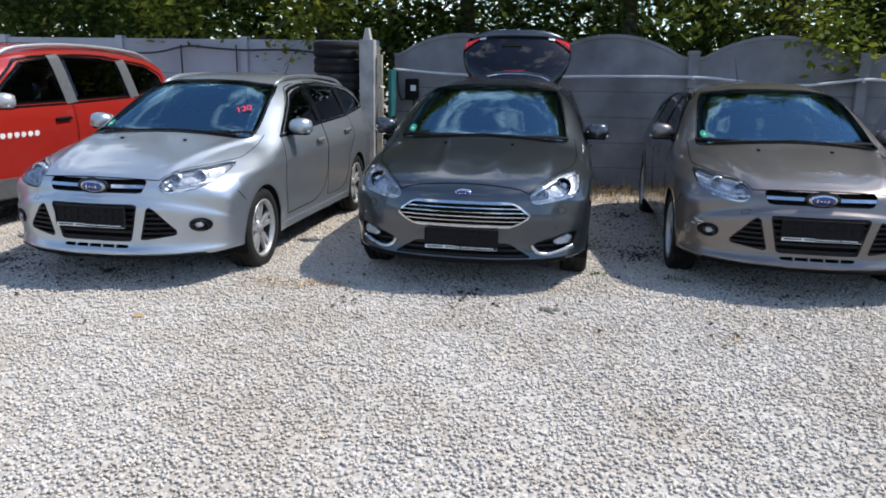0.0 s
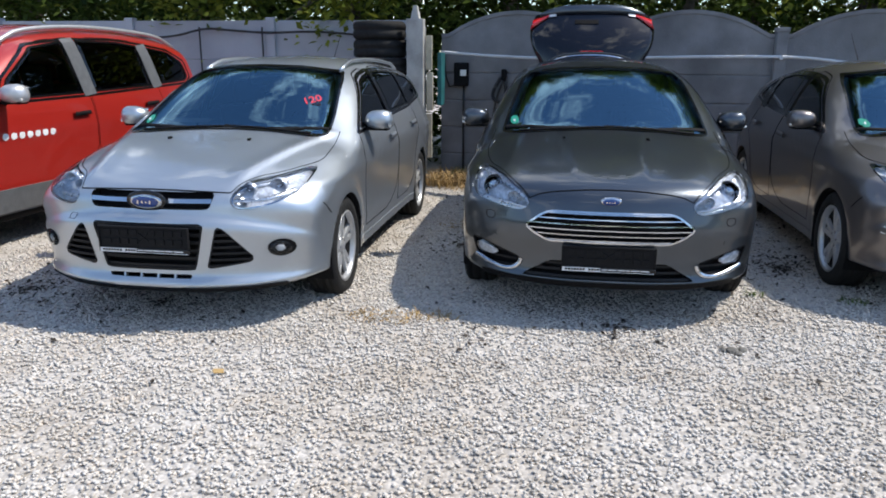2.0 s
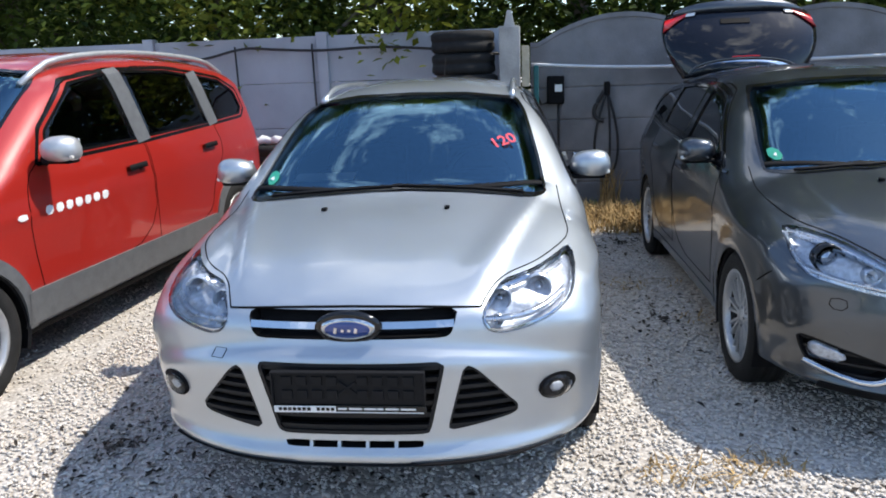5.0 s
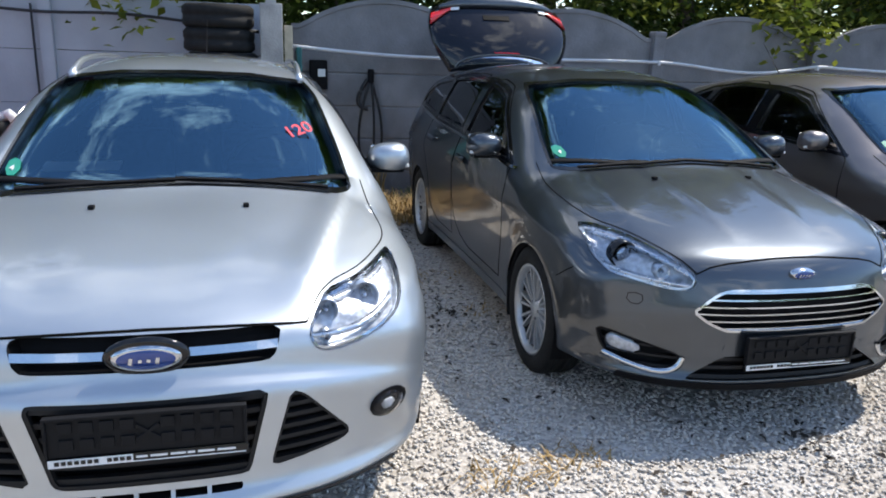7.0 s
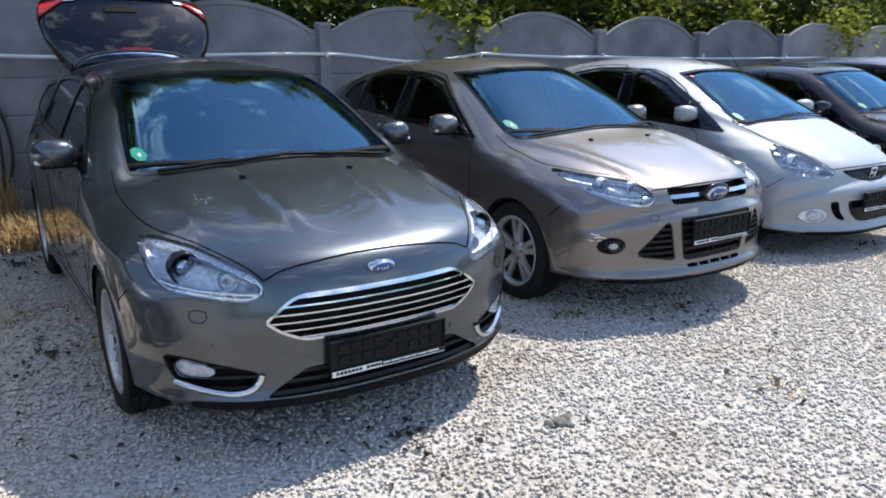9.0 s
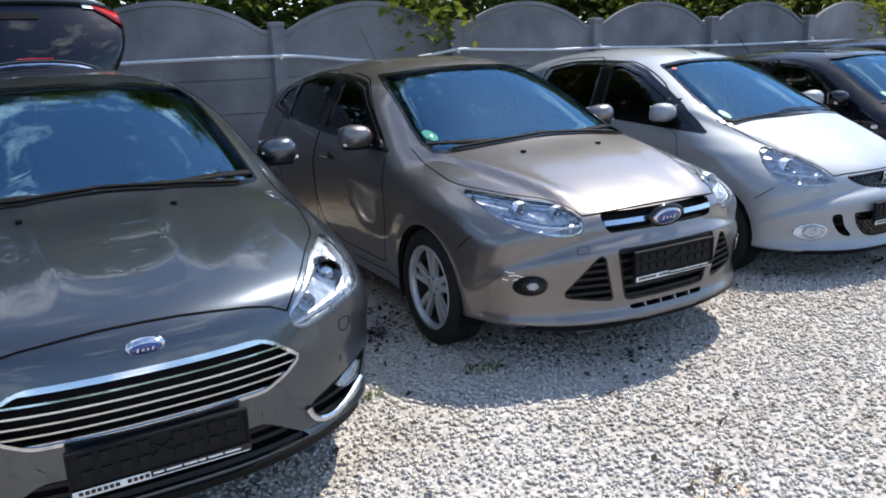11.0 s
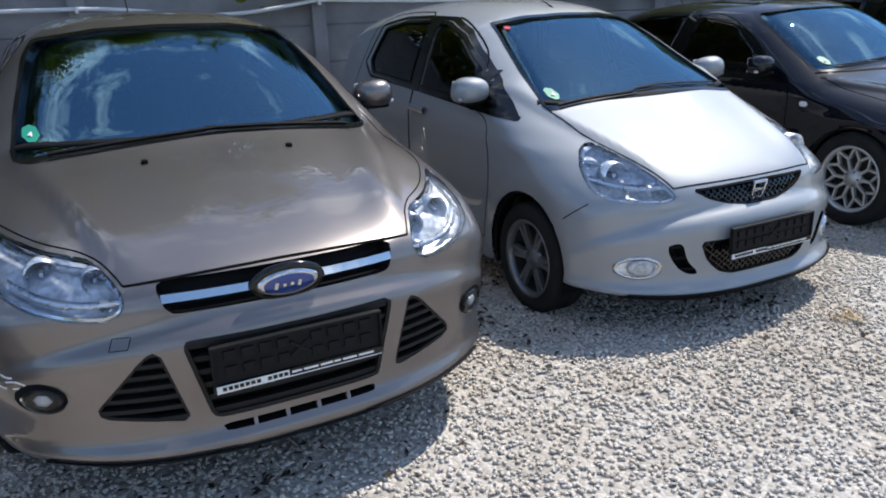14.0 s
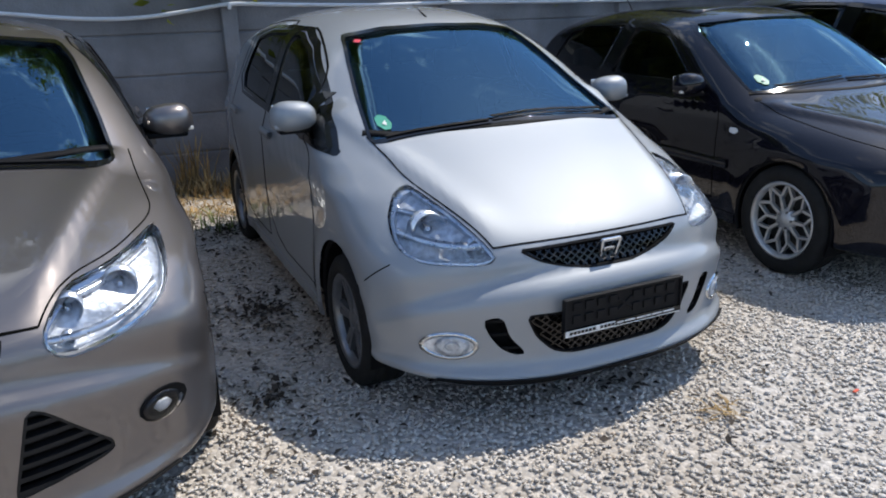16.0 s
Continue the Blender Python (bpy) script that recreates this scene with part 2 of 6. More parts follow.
def curve_points(pts, step=0.03, closed=False, rounds=2, radius=0.02):
    """Rounds a line's corners (a closed one's by a small radius) and samples it at even steps."""
    pts = [np.array(p, float) for p in pts]
    if closed and rounds:
        out, n = [], len(pts)
        for i in range(n):
            a, b, c = pts[i - 1], pts[i], pts[(i + 1) % n]
            la, lc = np.linalg.norm(a - b), np.linalg.norm(c - b)
            p, q = b + (a - b) * min(radius / la, 0.4), b + (c - b) * min(radius / lc, 0.4)
            out += [p, 0.25 * p + 0.5 * b + 0.25 * q, q]
        pts, rounds = out, 0
    for _ in range(rounds):
        out = [pts[0]]
        for a, b in zip(pts[:-1], pts[1:]):
            out += [a * 0.75 + b * 0.25, a * 0.25 + b * 0.75]
        out.append(pts[-1])
        pts = out
    if closed:
        pts = pts + [pts[0]]
    seg = [np.linalg.norm(pts[i + 1][:2] - pts[i][:2]) for i in range(len(pts) - 1)]
    cum = np.concatenate([[0], np.cumsum(seg)])
    n = max(3, int(round(cum[-1] / step)))
    arr = np.array(pts)
    at = np.linspace(0, cum[-1], n + 1)
    res = np.stack([np.interp(at, cum, arr[:, k]) for k in range(arr.shape[1])], 1)
    return res[:-1] if closed else res


def inside(poly, a, b):
    """Which of the points (a, b) lie in a polygon."""
    res = np.zeros(len(a), bool)
    n = len(poly)
    for i in range(n):
        x0, y0 = poly[i][:2]
        x1, y1 = poly[(i + 1) % n][:2]
        if y0 == y1:
            continue
        hit = ((y0 > b) != (y1 > b)) & (a < (x1 - x0) * (b - y0) / (y1 - y0) + x0)
        res ^= hit
    return res


# ---- ground ----
def ground_height(x, y):
    """Level gravel, a little lower where two cars stand by the fence."""
    k = np.clip((x - 2.2) / 1.0, 0, 1) * np.clip((y - 5.4) / 0.8, 0, 1)
    k = k * k * (3 - 2 * k)
    return -0.05 * k + 0.010 * np.sin(x * 1.9 + 0.7) * np.sin(y * 1.6) + 0.006 * np.sin(x * 4.1) * np.cos(y * 3.7)


# ---- car bodies ----
from mathutils.bvhtree import BVHTree


class Shell:
    """A car's smooth outer skin, lofted along its centre profile; the nose is at y = 0 and the ground at z = 0."""

    def __init__(self, spec):
        self.spec = spec
        prof = curve_points(spec["profile"], 0.026 if spec.get("far") else 0.017, rounds=3)
        # columns: y, z, crown depth, crown power
        py, pz, dep, pw = prof.T
        hub_f, hub_r, sill = spec["axle_f"], spec["axle_r"], spec["sill"]
        qy = np.clip(py, hub_f, hub_r)
        near = np.minimum(np.abs(qy - hub_f), np.abs(qy - hub_r))
        qz = sill + (0.28 - sill) * np.clip(1 - near / 0.25, 0, 1)
        n, kc, ks = len(prof), 24 if spec.get("far") else 46, 22
        v = np.sin(np.linspace(0, 1, kc) * math.pi / 2)
        rows = []
        length = np.hypot(qy - py, qz - pz)
        uy, uz = (qy - py) / length, (qz - pz) / length
        for k in range(kc + ks):
            if k < kc:
                f = np.full(n, v[k])
                d = dep * (1 - np.sqrt(np.maximum(0, 1 - f ** pw)))
            else:
                f = np.ones(n)
                d = dep + (length - dep) * ((k - kc + 1) / ks)
            y, z = py + uy * d, pz + uz * d
            rows.append(np.stack([f * self.half_width(y, z), y, z], 1))
        half = np.stack(rows, 1)                      # n x (kc + ks) x 3
        left = half[:, :0:-1].copy()
        left[..., 0] *= -1
        grid = np.concatenate([left, half], 1)
        for y0, y1, x0, x1, high in spec.get("ridges", ()):
            x, y = np.abs(grid[..., 0]), grid[..., 1]
            line = x0 + (x1 - x0) * (y - y0) / (y1 - y0)
            fade = np.clip((y - y0) / 0.25, 0, 1) * np.clip((y1 + 0.1 - y) / 0.1, 0, 1)
            side_of = np.clip((x - line) / 0.030, -1, 1)
            grid[..., 2] += high * fade * np.where(side_of < 0, np.exp(-((x - line) / 0.09) ** 2), np.exp(-((x - line) / 0.025) ** 2)) * (grid[..., 2] > 0.6)
        m = grid.shape[1]
        self.verts = grid.reshape(-1, 3)
        i, j = np.meshgrid(np.arange(n - 1), np.arange(m - 1), indexing="ij")
        a = (i * m + j).ravel()
        self.faces = np.stack([a, a + 1, a + m + 1, a + m], 1)
        self.bvh = BVHTree.FromPolygons([tuple(p) for p in self.verts], [tuple(map(int, f)) for f in self.faces])
        du = np.gradient(grid, axis=0)
        dv = np.gradient(grid, axis=1)
        nor = np.cross(dv, du)
        nor /= np.linalg.norm(nor, axis=2, keepdims=True) + 1e-9
        flip = nor[..., 2] * 0.3 + nor[..., 0] * np.sign(grid[..., 0]) < -0.0
        mid = np.array([0, (hub_f + hub_r) / 2, 0.5])
        sign = np.sign(((grid - mid) * nor).sum(2))
        sign = 1 if np.mean(sign) > 0 else -1
        self.nor = (nor * sign).reshape(-1, 3)
        if sign < 0:
            self.faces = self.faces[:, ::-1]
        self.centre = self.verts[self.faces].mean(1)
        self.taken = np.zeros(len(self.faces), int)   # 0 body, -1 removed, k: panel k
        self.moved = self.verts.copy()

    def half_width(self, y, z):
        s = self.spec
        w = np.interp(y, *zip(*s["plan"])) * np.interp(z, *zip(*s["side"]))
        for hub in (s["axle_f"], s["axle_r"]):
            r = np.hypot(y - hub, z - 0.30)
            w = w + 0.014 * np.exp(-((r - 0.37) / 0.07) ** 2) * (z < 0.85)
        belt = np.interp(y, [0.8, s["axle_r"] + 0.4], [s["crease"] - 0.03, s["crease"] + 0.03])
        w = w + 0.008 * np.exp(-((z - belt) / 0.03) ** 2)
        return w

    def project(self, view, a, b, lift=0.0):
        """The skin's place at (a, b) of a front, side or top view, lifted off it."""
        if view == "front":
            o, d = Vector((a, -3, b)), Vector((0, 1, 0))
        elif view == "back":
            o, d = Vector((a, 9, b)), Vector((0, -1, 0))
        elif view == "top":
            o, d = Vector((a, b, 4)), Vector((0, 0, -1))
        else:
            sg = 1 if view == "right" else -1
            o, d = Vector((3 * sg, a, b)), Vector((-sg, 0, 0))
        p, nn, _, _ = self.bvh.ray_cast(o, d)
        if p is None:
            p, nn, _, _ = self.bvh.find_nearest(o + d * 3)
        if nn.dot(d) > 0:
            nn = -nn
        return p + nn * lift

    def axes(self, view, pts):
        return {"front": (pts[:, 0], pts[:, 2]), "back": (pts[:, 0], pts[:, 2]), "top": (pts[:, 0], pts[:, 1])}.get(view, (pts[:, 1], pts[:, 2]))

    def pick(self, view, poly, near=None):
        """The faces whose middle lies in a polygon of that view, on that side of the car."""
        a, b = self.axes(view, self.centre)
        hit = inside(poly, a, b)
        c = self.centre
        if view == "right":
            hit &= c[:, 0] > 0.35
        elif view == "left":
            hit &= c[:, 0] < -0.35
        if near is not None:
            hit &= (c[:, 1] >= near[0]) & (c[:, 1] <= near[1])
        return hit

    def cut(self, view, poly, near=None):
        """Takes an opening out of the skin and lays its rim on the polygon."""
        hit = self.pick(view, poly, near) & (self.taken >= 0)
        self.taken[hit] = -1
        inner = np.unique(self.faces[hit])
        outer = np.unique(self.faces[self.taken >= 0])
        rim = np.intersect1d(inner, outer)
        a, b = self.axes(view, self.verts)
        P = np.array([q[:2] for q in poly])
        Q = np.roll(P, -1, 0)
        for i in rim:
            p = np.array([a[i], b[i]])
            t = np.clip(((p - P) * (Q - P)).sum(1) / (((Q - P) ** 2).sum(1) + 1e-12), 0, 1)
            s = P + (Q - P) * t[:, None]
            d = np.hypot(*(s - p).T)
            k = int(np.argmin(d))
            if d[k] < 0.035:
                w = self.project(view, s[k][0], s[k][1])
                if (w - Vector(self.verts[i])).length < 0.09:
                    self.moved[i] = w

    def arch(self, hub, radius):
        c = self.centre
        hit = (np.hypot(c[:, 1] - hub, c[:, 2] - 0.30) < radius) & (np.abs(c[:, 0]) > 0.45) & (self.taken >= 0)
        self.taken[hit] = -1
        rim = np.intersect1d(np.unique(self.faces[hit]), np.unique(self.faces[self.taken >= 0]))
        for i in rim:
            p = self.verts[i]
            d = np.array([p[1] - hub, p[2] - 0.30])
            r = np.linalg.norm(d)
            if abs(r - radius) < 0.06 and r > 0.05:
                q = d / r * radius
                self.moved[i] = (p[0], hub + q[0], 0.30 + q[1])

    def panel(self, view, poly, number, near=None):
        hit = self.pick(view, poly, near) & (self.taken == 0)
        self.taken[hit] = number

    def skin(self, name, number, mat, parent, label=""):
        f = self.faces[self.taken == number]
        if not len(f):
            return None
        idx, inv = np.unique(f, return_inverse=True)
        me = mesh_of(name, self.moved[idx], [tuple(map(int, q)) for q in inv.reshape(f.shape)], mat, True)
        me.normals_split_custom_set_from_vertices([tuple(q) for q in self.nor[idx]])
        ob = new(name, me)
        ob.parent = parent
        if label:
            tagged(ob, label)
        return ob

    def patch(self, view, poly, lift=0.002, depth=0.012, rings=5, step=0.025, closed_pts=None):
        """A plate that lies on the skin within a polygon, with a rim of its own."""
        P = np.array([q[:2] for q in poly]) if closed_pts else curve_points(poly, step, True, 1)
        c = P.mean(0)
        vs, fs, n = [], [], len(P)
        levels = [(1.0, lift - depth)] + [(1 - k / rings, lift) for k in range(rings)]
        for f, li in levels:
            for p in P:
                q = c + (p - c) * f
                vs.append(self.project(view, q[0], q[1], li))
        vs.append(self.project(view, c[0], c[1], lift))
        for k in range(len(levels) - 1):
            for i in range(n):
                j = (i + 1) % n
                fs.append((k * n + i, k * n + j, (k + 1) * n + j, (k + 1) * n + i))
        k = len(levels) - 1
        for i in range(n):
            fs.append((k * n + i, k * n + (i + 1) % n, len(vs) - 1))
        out = {"front": (0, -1, 0), "back": (0, 1, 0), "top": (0, 0, 1), "right": (1, 0, 0), "left": (-1, 0, 0)}[view]
        facing = sum(((vs[f[1]] - vs[f[0]]).cross(vs[f[2]] - vs[f[0]]).dot(Vector(out)) for f in fs[-n:]))
        return vs, (fs if facing > 0 else [f[::-1] for f in fs])

    def ring(self, view, poly, width, lift=0.003, depth=0.012, step=0.025, inner=True, rounds=1):
        """A frame of even width along a polygon's edge."""
        P = curve_points(poly, step, True, rounds)
        area = 0.5 * np.sum(P[:, 0] * np.roll(P[:, 1], -1) - np.roll(P[:, 0], -1) * P[:, 1])
        T = np.roll(P, -1, 0) - np.roll(P, 1, 0)
        T /= np.linalg.norm(T, axis=1, keepdims=True) + 1e-9
        N = np.stack([-T[:, 1], T[:, 0]], 1) * (1 if area > 0 else -1)
        I = P + N * width * (1 if inner else -1)
        vs, fs, n = [], [], len(P)
        for A, li in ((P, lift - depth), (P, lift), (I, lift), (I, lift - depth)):
            vs += [self.project(view, q[0], q[1], li) for q in A]
        for k in range(3):
            for i in range(n):
                j = (i + 1) % n
                fs.append((k * n + i, k * n + j, (k + 1) * n + j, (k + 1) * n + i))
        return vs, fs

    def strip(self, view, line, width, lift=0.0015, depth=0.004, rounds=2, step=0.03):
        """A low band along a line on the skin (a joint, a bar, a moulding)."""
        P = curve_points(line, step, False, rounds)[:, :2]
        T = np.gradient(P, axis=0)
        T /= np.linalg.norm(T, axis=1, keepdims=True) + 1e-9
        N = np.stack([-T[:, 1], T[:, 0]], 1) * width / 2
        vs, fs, n = [], [], len(P)
        for A, li in ((P + N, lift - depth), (P + N, lift), (P - N, lift), (P - N, lift - depth)):
            vs += [self.project(view, q[0], q[1], li) for q in A]
        for k in range(3):
            for i in range(n - 1):
                fs.append((k * n + i, k * n + i + 1, (k + 1) * n + i + 1, (k + 1) * n + i))
        return vs, fs

    def recess(self, view, poly, back, step=0.025):
        """The walls and back of an opening: `back` metres behind its rim."""
        P = curve_points(poly, step, True, 1)
        c = P.mean(0)
        shift = {"front": Vector((0, 1, 0)), "left": Vector((1, 0, 0)), "right": Vector((-1, 0, 0)), "top": Vector((0, 0, -1))}.get(view)
        vs, fs, n = [], [], len(P)
        for f, d in ((1.0, 0.0), (0.96, back), (0.6, back), (0.3, back)):
            for p in P:
                q = c + (p - c) * f
                vs.append(self.project(view, q[0], q[1], -0.001) + shift * d)
        vs.append(self.project(view, c[0], c[1]) + shift * back)
        for k in range(3):
            for i in range(n):
                j = (i + 1) % n
                fs.append((k * n + i, k * n + j, (k + 1) * n + j, (k + 1) * n + i))
        for i in range(n):
            fs.append((3 * n + i, 3 * n + (i + 1) % n, len(vs) - 1))
        return vs, fs


def mirrored(poly):
    return [(-p[0], p[1]) for p in poly][::-1]


def sides(poly):
    return ((1, "right", poly), (-1, "left", poly))


# ---- wheels ----
def wheel(parent, x, y, side, radius, width, style, mat, face=0.0):
    """A wheel > tyre, rim (> spoke), brake_disc; its outer face looks to the given side."""
    hub = part("wheel", lathe([(0.035, -0.02), (0.05, 0.0), (0.05, 0.03), (0.0, 0.035)], 20), M_DARKALLOY, parent, smooth=True)
    hub.location = (x, y, radius - 0.01)
    hub.scale = (side, 1, 1)
    rr = radius * 0.70
    w = width / 2
    part("tyre", lathe([(rr - 0.005, -w * 0.9), (rr + 0.02, -w), (radius - 0.03, -w), (radius - 0.006, -w * 0.82), (radius, -w * 0.55),
                        (radius - 0.006, -w * 0.5), (radius - 0.006, -w * 0.46), (radius, -w * 0.42), (radius, -0.012), (radius - 0.007, -0.010),
                        (radius - 0.007, 0.010), (radius, 0.012), (radius, w * 0.42), (radius - 0.006, w * 0.46), (radius - 0.006, w * 0.5),
                        (radius, w * 0.55), (radius - 0.006, w * 0.82), (radius - 0.03, w), (rr + 0.03, w * 1.02), (rr + 0.012, w * 0.97), (rr - 0.005, w * 0.88)], 56), M_TYRE, hub, smooth=True)
    rim = part("rim", lathe([(rr, w * 0.86), (rr + 0.004, w * 0.93), (rr - 0.008, w * 0.95), (rr - 0.018, w * 0.84), (rr - 0.022, w * 0.60)], 56), mat, hub, smooth=True)
    # alloy barrel coloured near black: the shade behind the spokes is painted in
    part("rim_barrel", lathe([(rr - 0.022, w * 0.60), (rr - 0.030, 0.0), (rr - 0.02, -w * 0.8), (rr, -w * 0.86)], 40), M_BRAKESHADE, hub, smooth=True)
    part("brake_disc", lathe([(0.0, 0.0), (rr * 0.93, 0.0), (rr * 0.93, -0.03), (0, -0.03)], 36), M_BRAKESHADE, hub)
    zf = w * 0.62

    def spoke(a0, a1, r0, r1, wide0, wide1, thick=0.022):
        q0, q1 = (math.cos(a0), math.sin(a0)), (math.cos(a1), math.sin(a1))
        p0, p1 = Vector((0, r0 * q0[0], r0 * q0[1])), Vector((0, r1 * q1[0], r1 * q1[1]))
        d = (p1 - p0).normalized()
        s = d.cross(Vector((1, 0, 0)))
        vs = []
        for t, wd, bulge in ((0, wide0, 0.000), (0.5, (wide0 + wide1) / 2, 0.006), (1, wide1, 0.008)):
            c = p0.lerp(p1, t)
            for so, xo in ((-1, -thick), (-0.8, 0.0), (0.8, 0.0), (1, -thick)):
                vs.append(c + s * (so * wd / 2) + Vector((zf + bulge + xo, 0, 0)))
        fs = [(4 * i + k, 4 * i + (k + 1) % 4, 4 * i + 4 + (k + 1) % 4, 4 * i + 4 + k) for i in range(2) for k in range(4)]
        return vs, fs

    tau = 2 * math.pi
    spokes = []
    if style == "five_split":
        for k in range(5):
            a = tau * k / 5 + 0.3
            for s in (-1, 1):
                spokes.append(spoke(a + s * 0.16, a + s * 0.19, 0.04, rr - 0.012, 0.045, 0.036))
    elif style == "multi":
        for k in range(10):
            a = tau * k / 10
            for s in (-1, 1):
                spokes.append(spoke(a + s * 0.09, a + s * 0.13, 0.04, rr - 0.012, 0.015, 0.017))
    elif style == "mesh":
        for k in range(10):
            a = tau * k / 10
            spokes.append(spoke(a, a, 0.04, rr * 0.62, 0.024, 0.018))
            for s in (-1, 1):
                spokes.append(spoke(a, a + s * tau / 20, rr * 0.60, rr - 0.012, 0.018, 0.020))
    elif style == "twin":
        for k in range(6):
            a = tau * k / 6
            for s in (-1, 1):
                spokes.append(spoke(a + s * 0.17, a + s * 0.11, 0.045, rr - 0.012, 0.030, 0.028))
    for k, sp in enumerate(spokes):
        part("spoke", sp, mat, rim)
    cap = lathe([(0.0, zf + 0.012), (0.028, zf + 0.012), (0.034, zf + 0.004), (0.062, zf), (0.066, zf - 0.03)], 24)
    part("hub_cap", cap, mat, rim, smooth=True)
    for k in range(5):
        a = tau * k / 5 + 0.6
        vs, fs = lathe([(0.0, zf + 0.006), (0.008, zf + 0.006), (0.009, zf - 0.004)], 8)
        part("wheel_bolt", ([Vector(v) + Vector((0, 0.047 * math.cos(a), 0.047 * math.sin(a))) for v in vs], fs), M_DARKALLOY, rim)
    return hub


# ---- loose car parts ----
def door_mirror(parent, side, at, mat, indicator=M_CLEARLAMP):
    x, y, z = at
    bm = bmesh.new()
    bmesh.ops.create_uvsphere(bm, u_segments=20, v_segments=12, radius=1)
    for v in bm.verts:
        c = v.co
        c.x = math.copysign(abs(c.x) ** 0.7, c.x) * 0.104 * (1 - 0.12 * c.z)
        c.z = math.copysign(abs(c.z) ** 0.75, c.z) * 0.066 * (1 + 0.10 * c.x / 0.104 * side)
        c.y = min(c.y, 0.42) * 0.085
        c.y -= 0.02 * (1 - (c.x / 0.104) ** 2)
    bmesh.ops.translate(bm, vec=(x, y, z), verts=bm.verts)
    mir = part("door_mirror", bm, mat, parent, smooth=True)
    part("mirror_glass", box((0.165, 0.006, 0.095), (x, y + 0.038, z), 0.002), M_MIRROR, mir)
    part("mirror_foot", tube([(x - side * 0.09, y + 0.01, z - 0.03), (x - side * 0.15, y + 0.03, z - 0.07), (x - side * 0.21, y + 0.04, z - 0.085)], 0.024, 8, 0.032), M_TRIM, mir, smooth=True)
    part("mirror_base", box((0.17, 0.09, 0.026), (x - side * 0.012, y - 0.008, z - 0.062), 0.012), M_TRIM, mir, smooth=True)
    part("mirror_indicator", box((0.09, 0.036, 0.018), (x + side * 0.050, y - 0.048, z - 0.040), 0.007, rot=(0, 0, side * 14)), indicator, mir)
    return mir


def seat(parent, x, y, z0, mat):
    s = part("seat", box((0.50, 0.50, 0.16), (x, y, z0 + 0.08), 0.05), mat, parent, smooth=True)
    part("seat_back", box((0.48, 0.14, 0.62), (x, y + 0.27, z0 + 0.42), 0.055, rot=None), mat, s, smooth=True)
    part("headrest", box((0.26, 0.10, 0.18), (x, y + 0.31, z0 + 0.83), 0.045), mat, s, smooth=True)
    part("headrest_bar", join(*[box((0.012, 0.012, 0.12), (x + k, y + 0.31, z0 + 0.72)) for k in (-0.06, 0.06)]), M_CHROME, s)
    return s


def interior(parent, s, rows=2):
    """Floor, dashboard, steering wheel and seats."""
    y0, y1, wid = s["cowl"] + 0.02, s["axle_r"] + 0.35, s["width"] / 2 - 0.12
    cab = part("cabin_floor", box((2 * wid, y1 - y0 + 0.1, 0.06), (0, (y0 + y1) / 2, 0.30), 0.01), M_INTERIOR, parent)
    part("dashboard", box((2 * wid - 0.02, 0.42, 0.30), (0, y0 + 0.26, s["belt"] - 0.17), 0.07, segs=4), M_INTERIOR, parent, smooth=True)
    part("instrument_hood", box((0.36, 0.22, 0.10), (0.36, y0 + 0.36, s["belt"] + 0.0), 0.045, segs=4), M_INTERIOR, parent, smooth=True)
    for side in (-1, 1):
        part("door_lining", box((0.05, y1 - y0 - 0.1, 0.52), (side * wid, (y0 + y1) / 2 + 0.05, s["belt"] - 0.36), 0.02), M_INTERIOR, parent)
    vs, fs, n, k = [], [], 32, 8
    for i in range(n):
        a = 2 * math.pi * i / n
        for j in range(k):
            b = 2 * math.pi * j / k
            r = 0.185 + 0.016 * math.cos(b)
            vs.append((r * math.cos(a), 0.016 * math.sin(b), r * math.sin(a)))
    fs = [(i * k + j, i * k + (j + 1) % k, ((i + 1) % n) * k + (j + 1) % k, ((i + 1) % n) * k + j) for i in range(n) for j in range(k)]
    st = part("steering_wheel", (vs, fs), M_INTERIOR, parent, smooth=True)
    st.matrix_basis = pose(0.37, y0 + 0.60, s["belt"] - 0.03, -25, 0, 0)
    part("wheel_centre", join(box((0.16, 0.05, 0.14), (0, -0.01, 0), 0.03), box((0.34, 0.02, 0.04), (0, 0, 0.01), 0.008), box((0.05, 0.02, 0.17), (0, 0, -0.09), 0.008)), M_INTERIOR, st)
    for x in (-0.37, 0.37):
        seat(parent, x, y0 + 1.02, 0.36, M_SEAT)
    for x in (-0.40, 0.0, 0.40):
        seat(parent, x, y0 + 1.85, 0.40, M_SEAT)
    top = s["roof_z"] - 0.05
    part("rear_mirror", box((0.24, 0.03, 0.075), (0, s["cowl"] + 0.80, top - 0.13), 0.02), M_INTERIOR, parent, smooth=True)


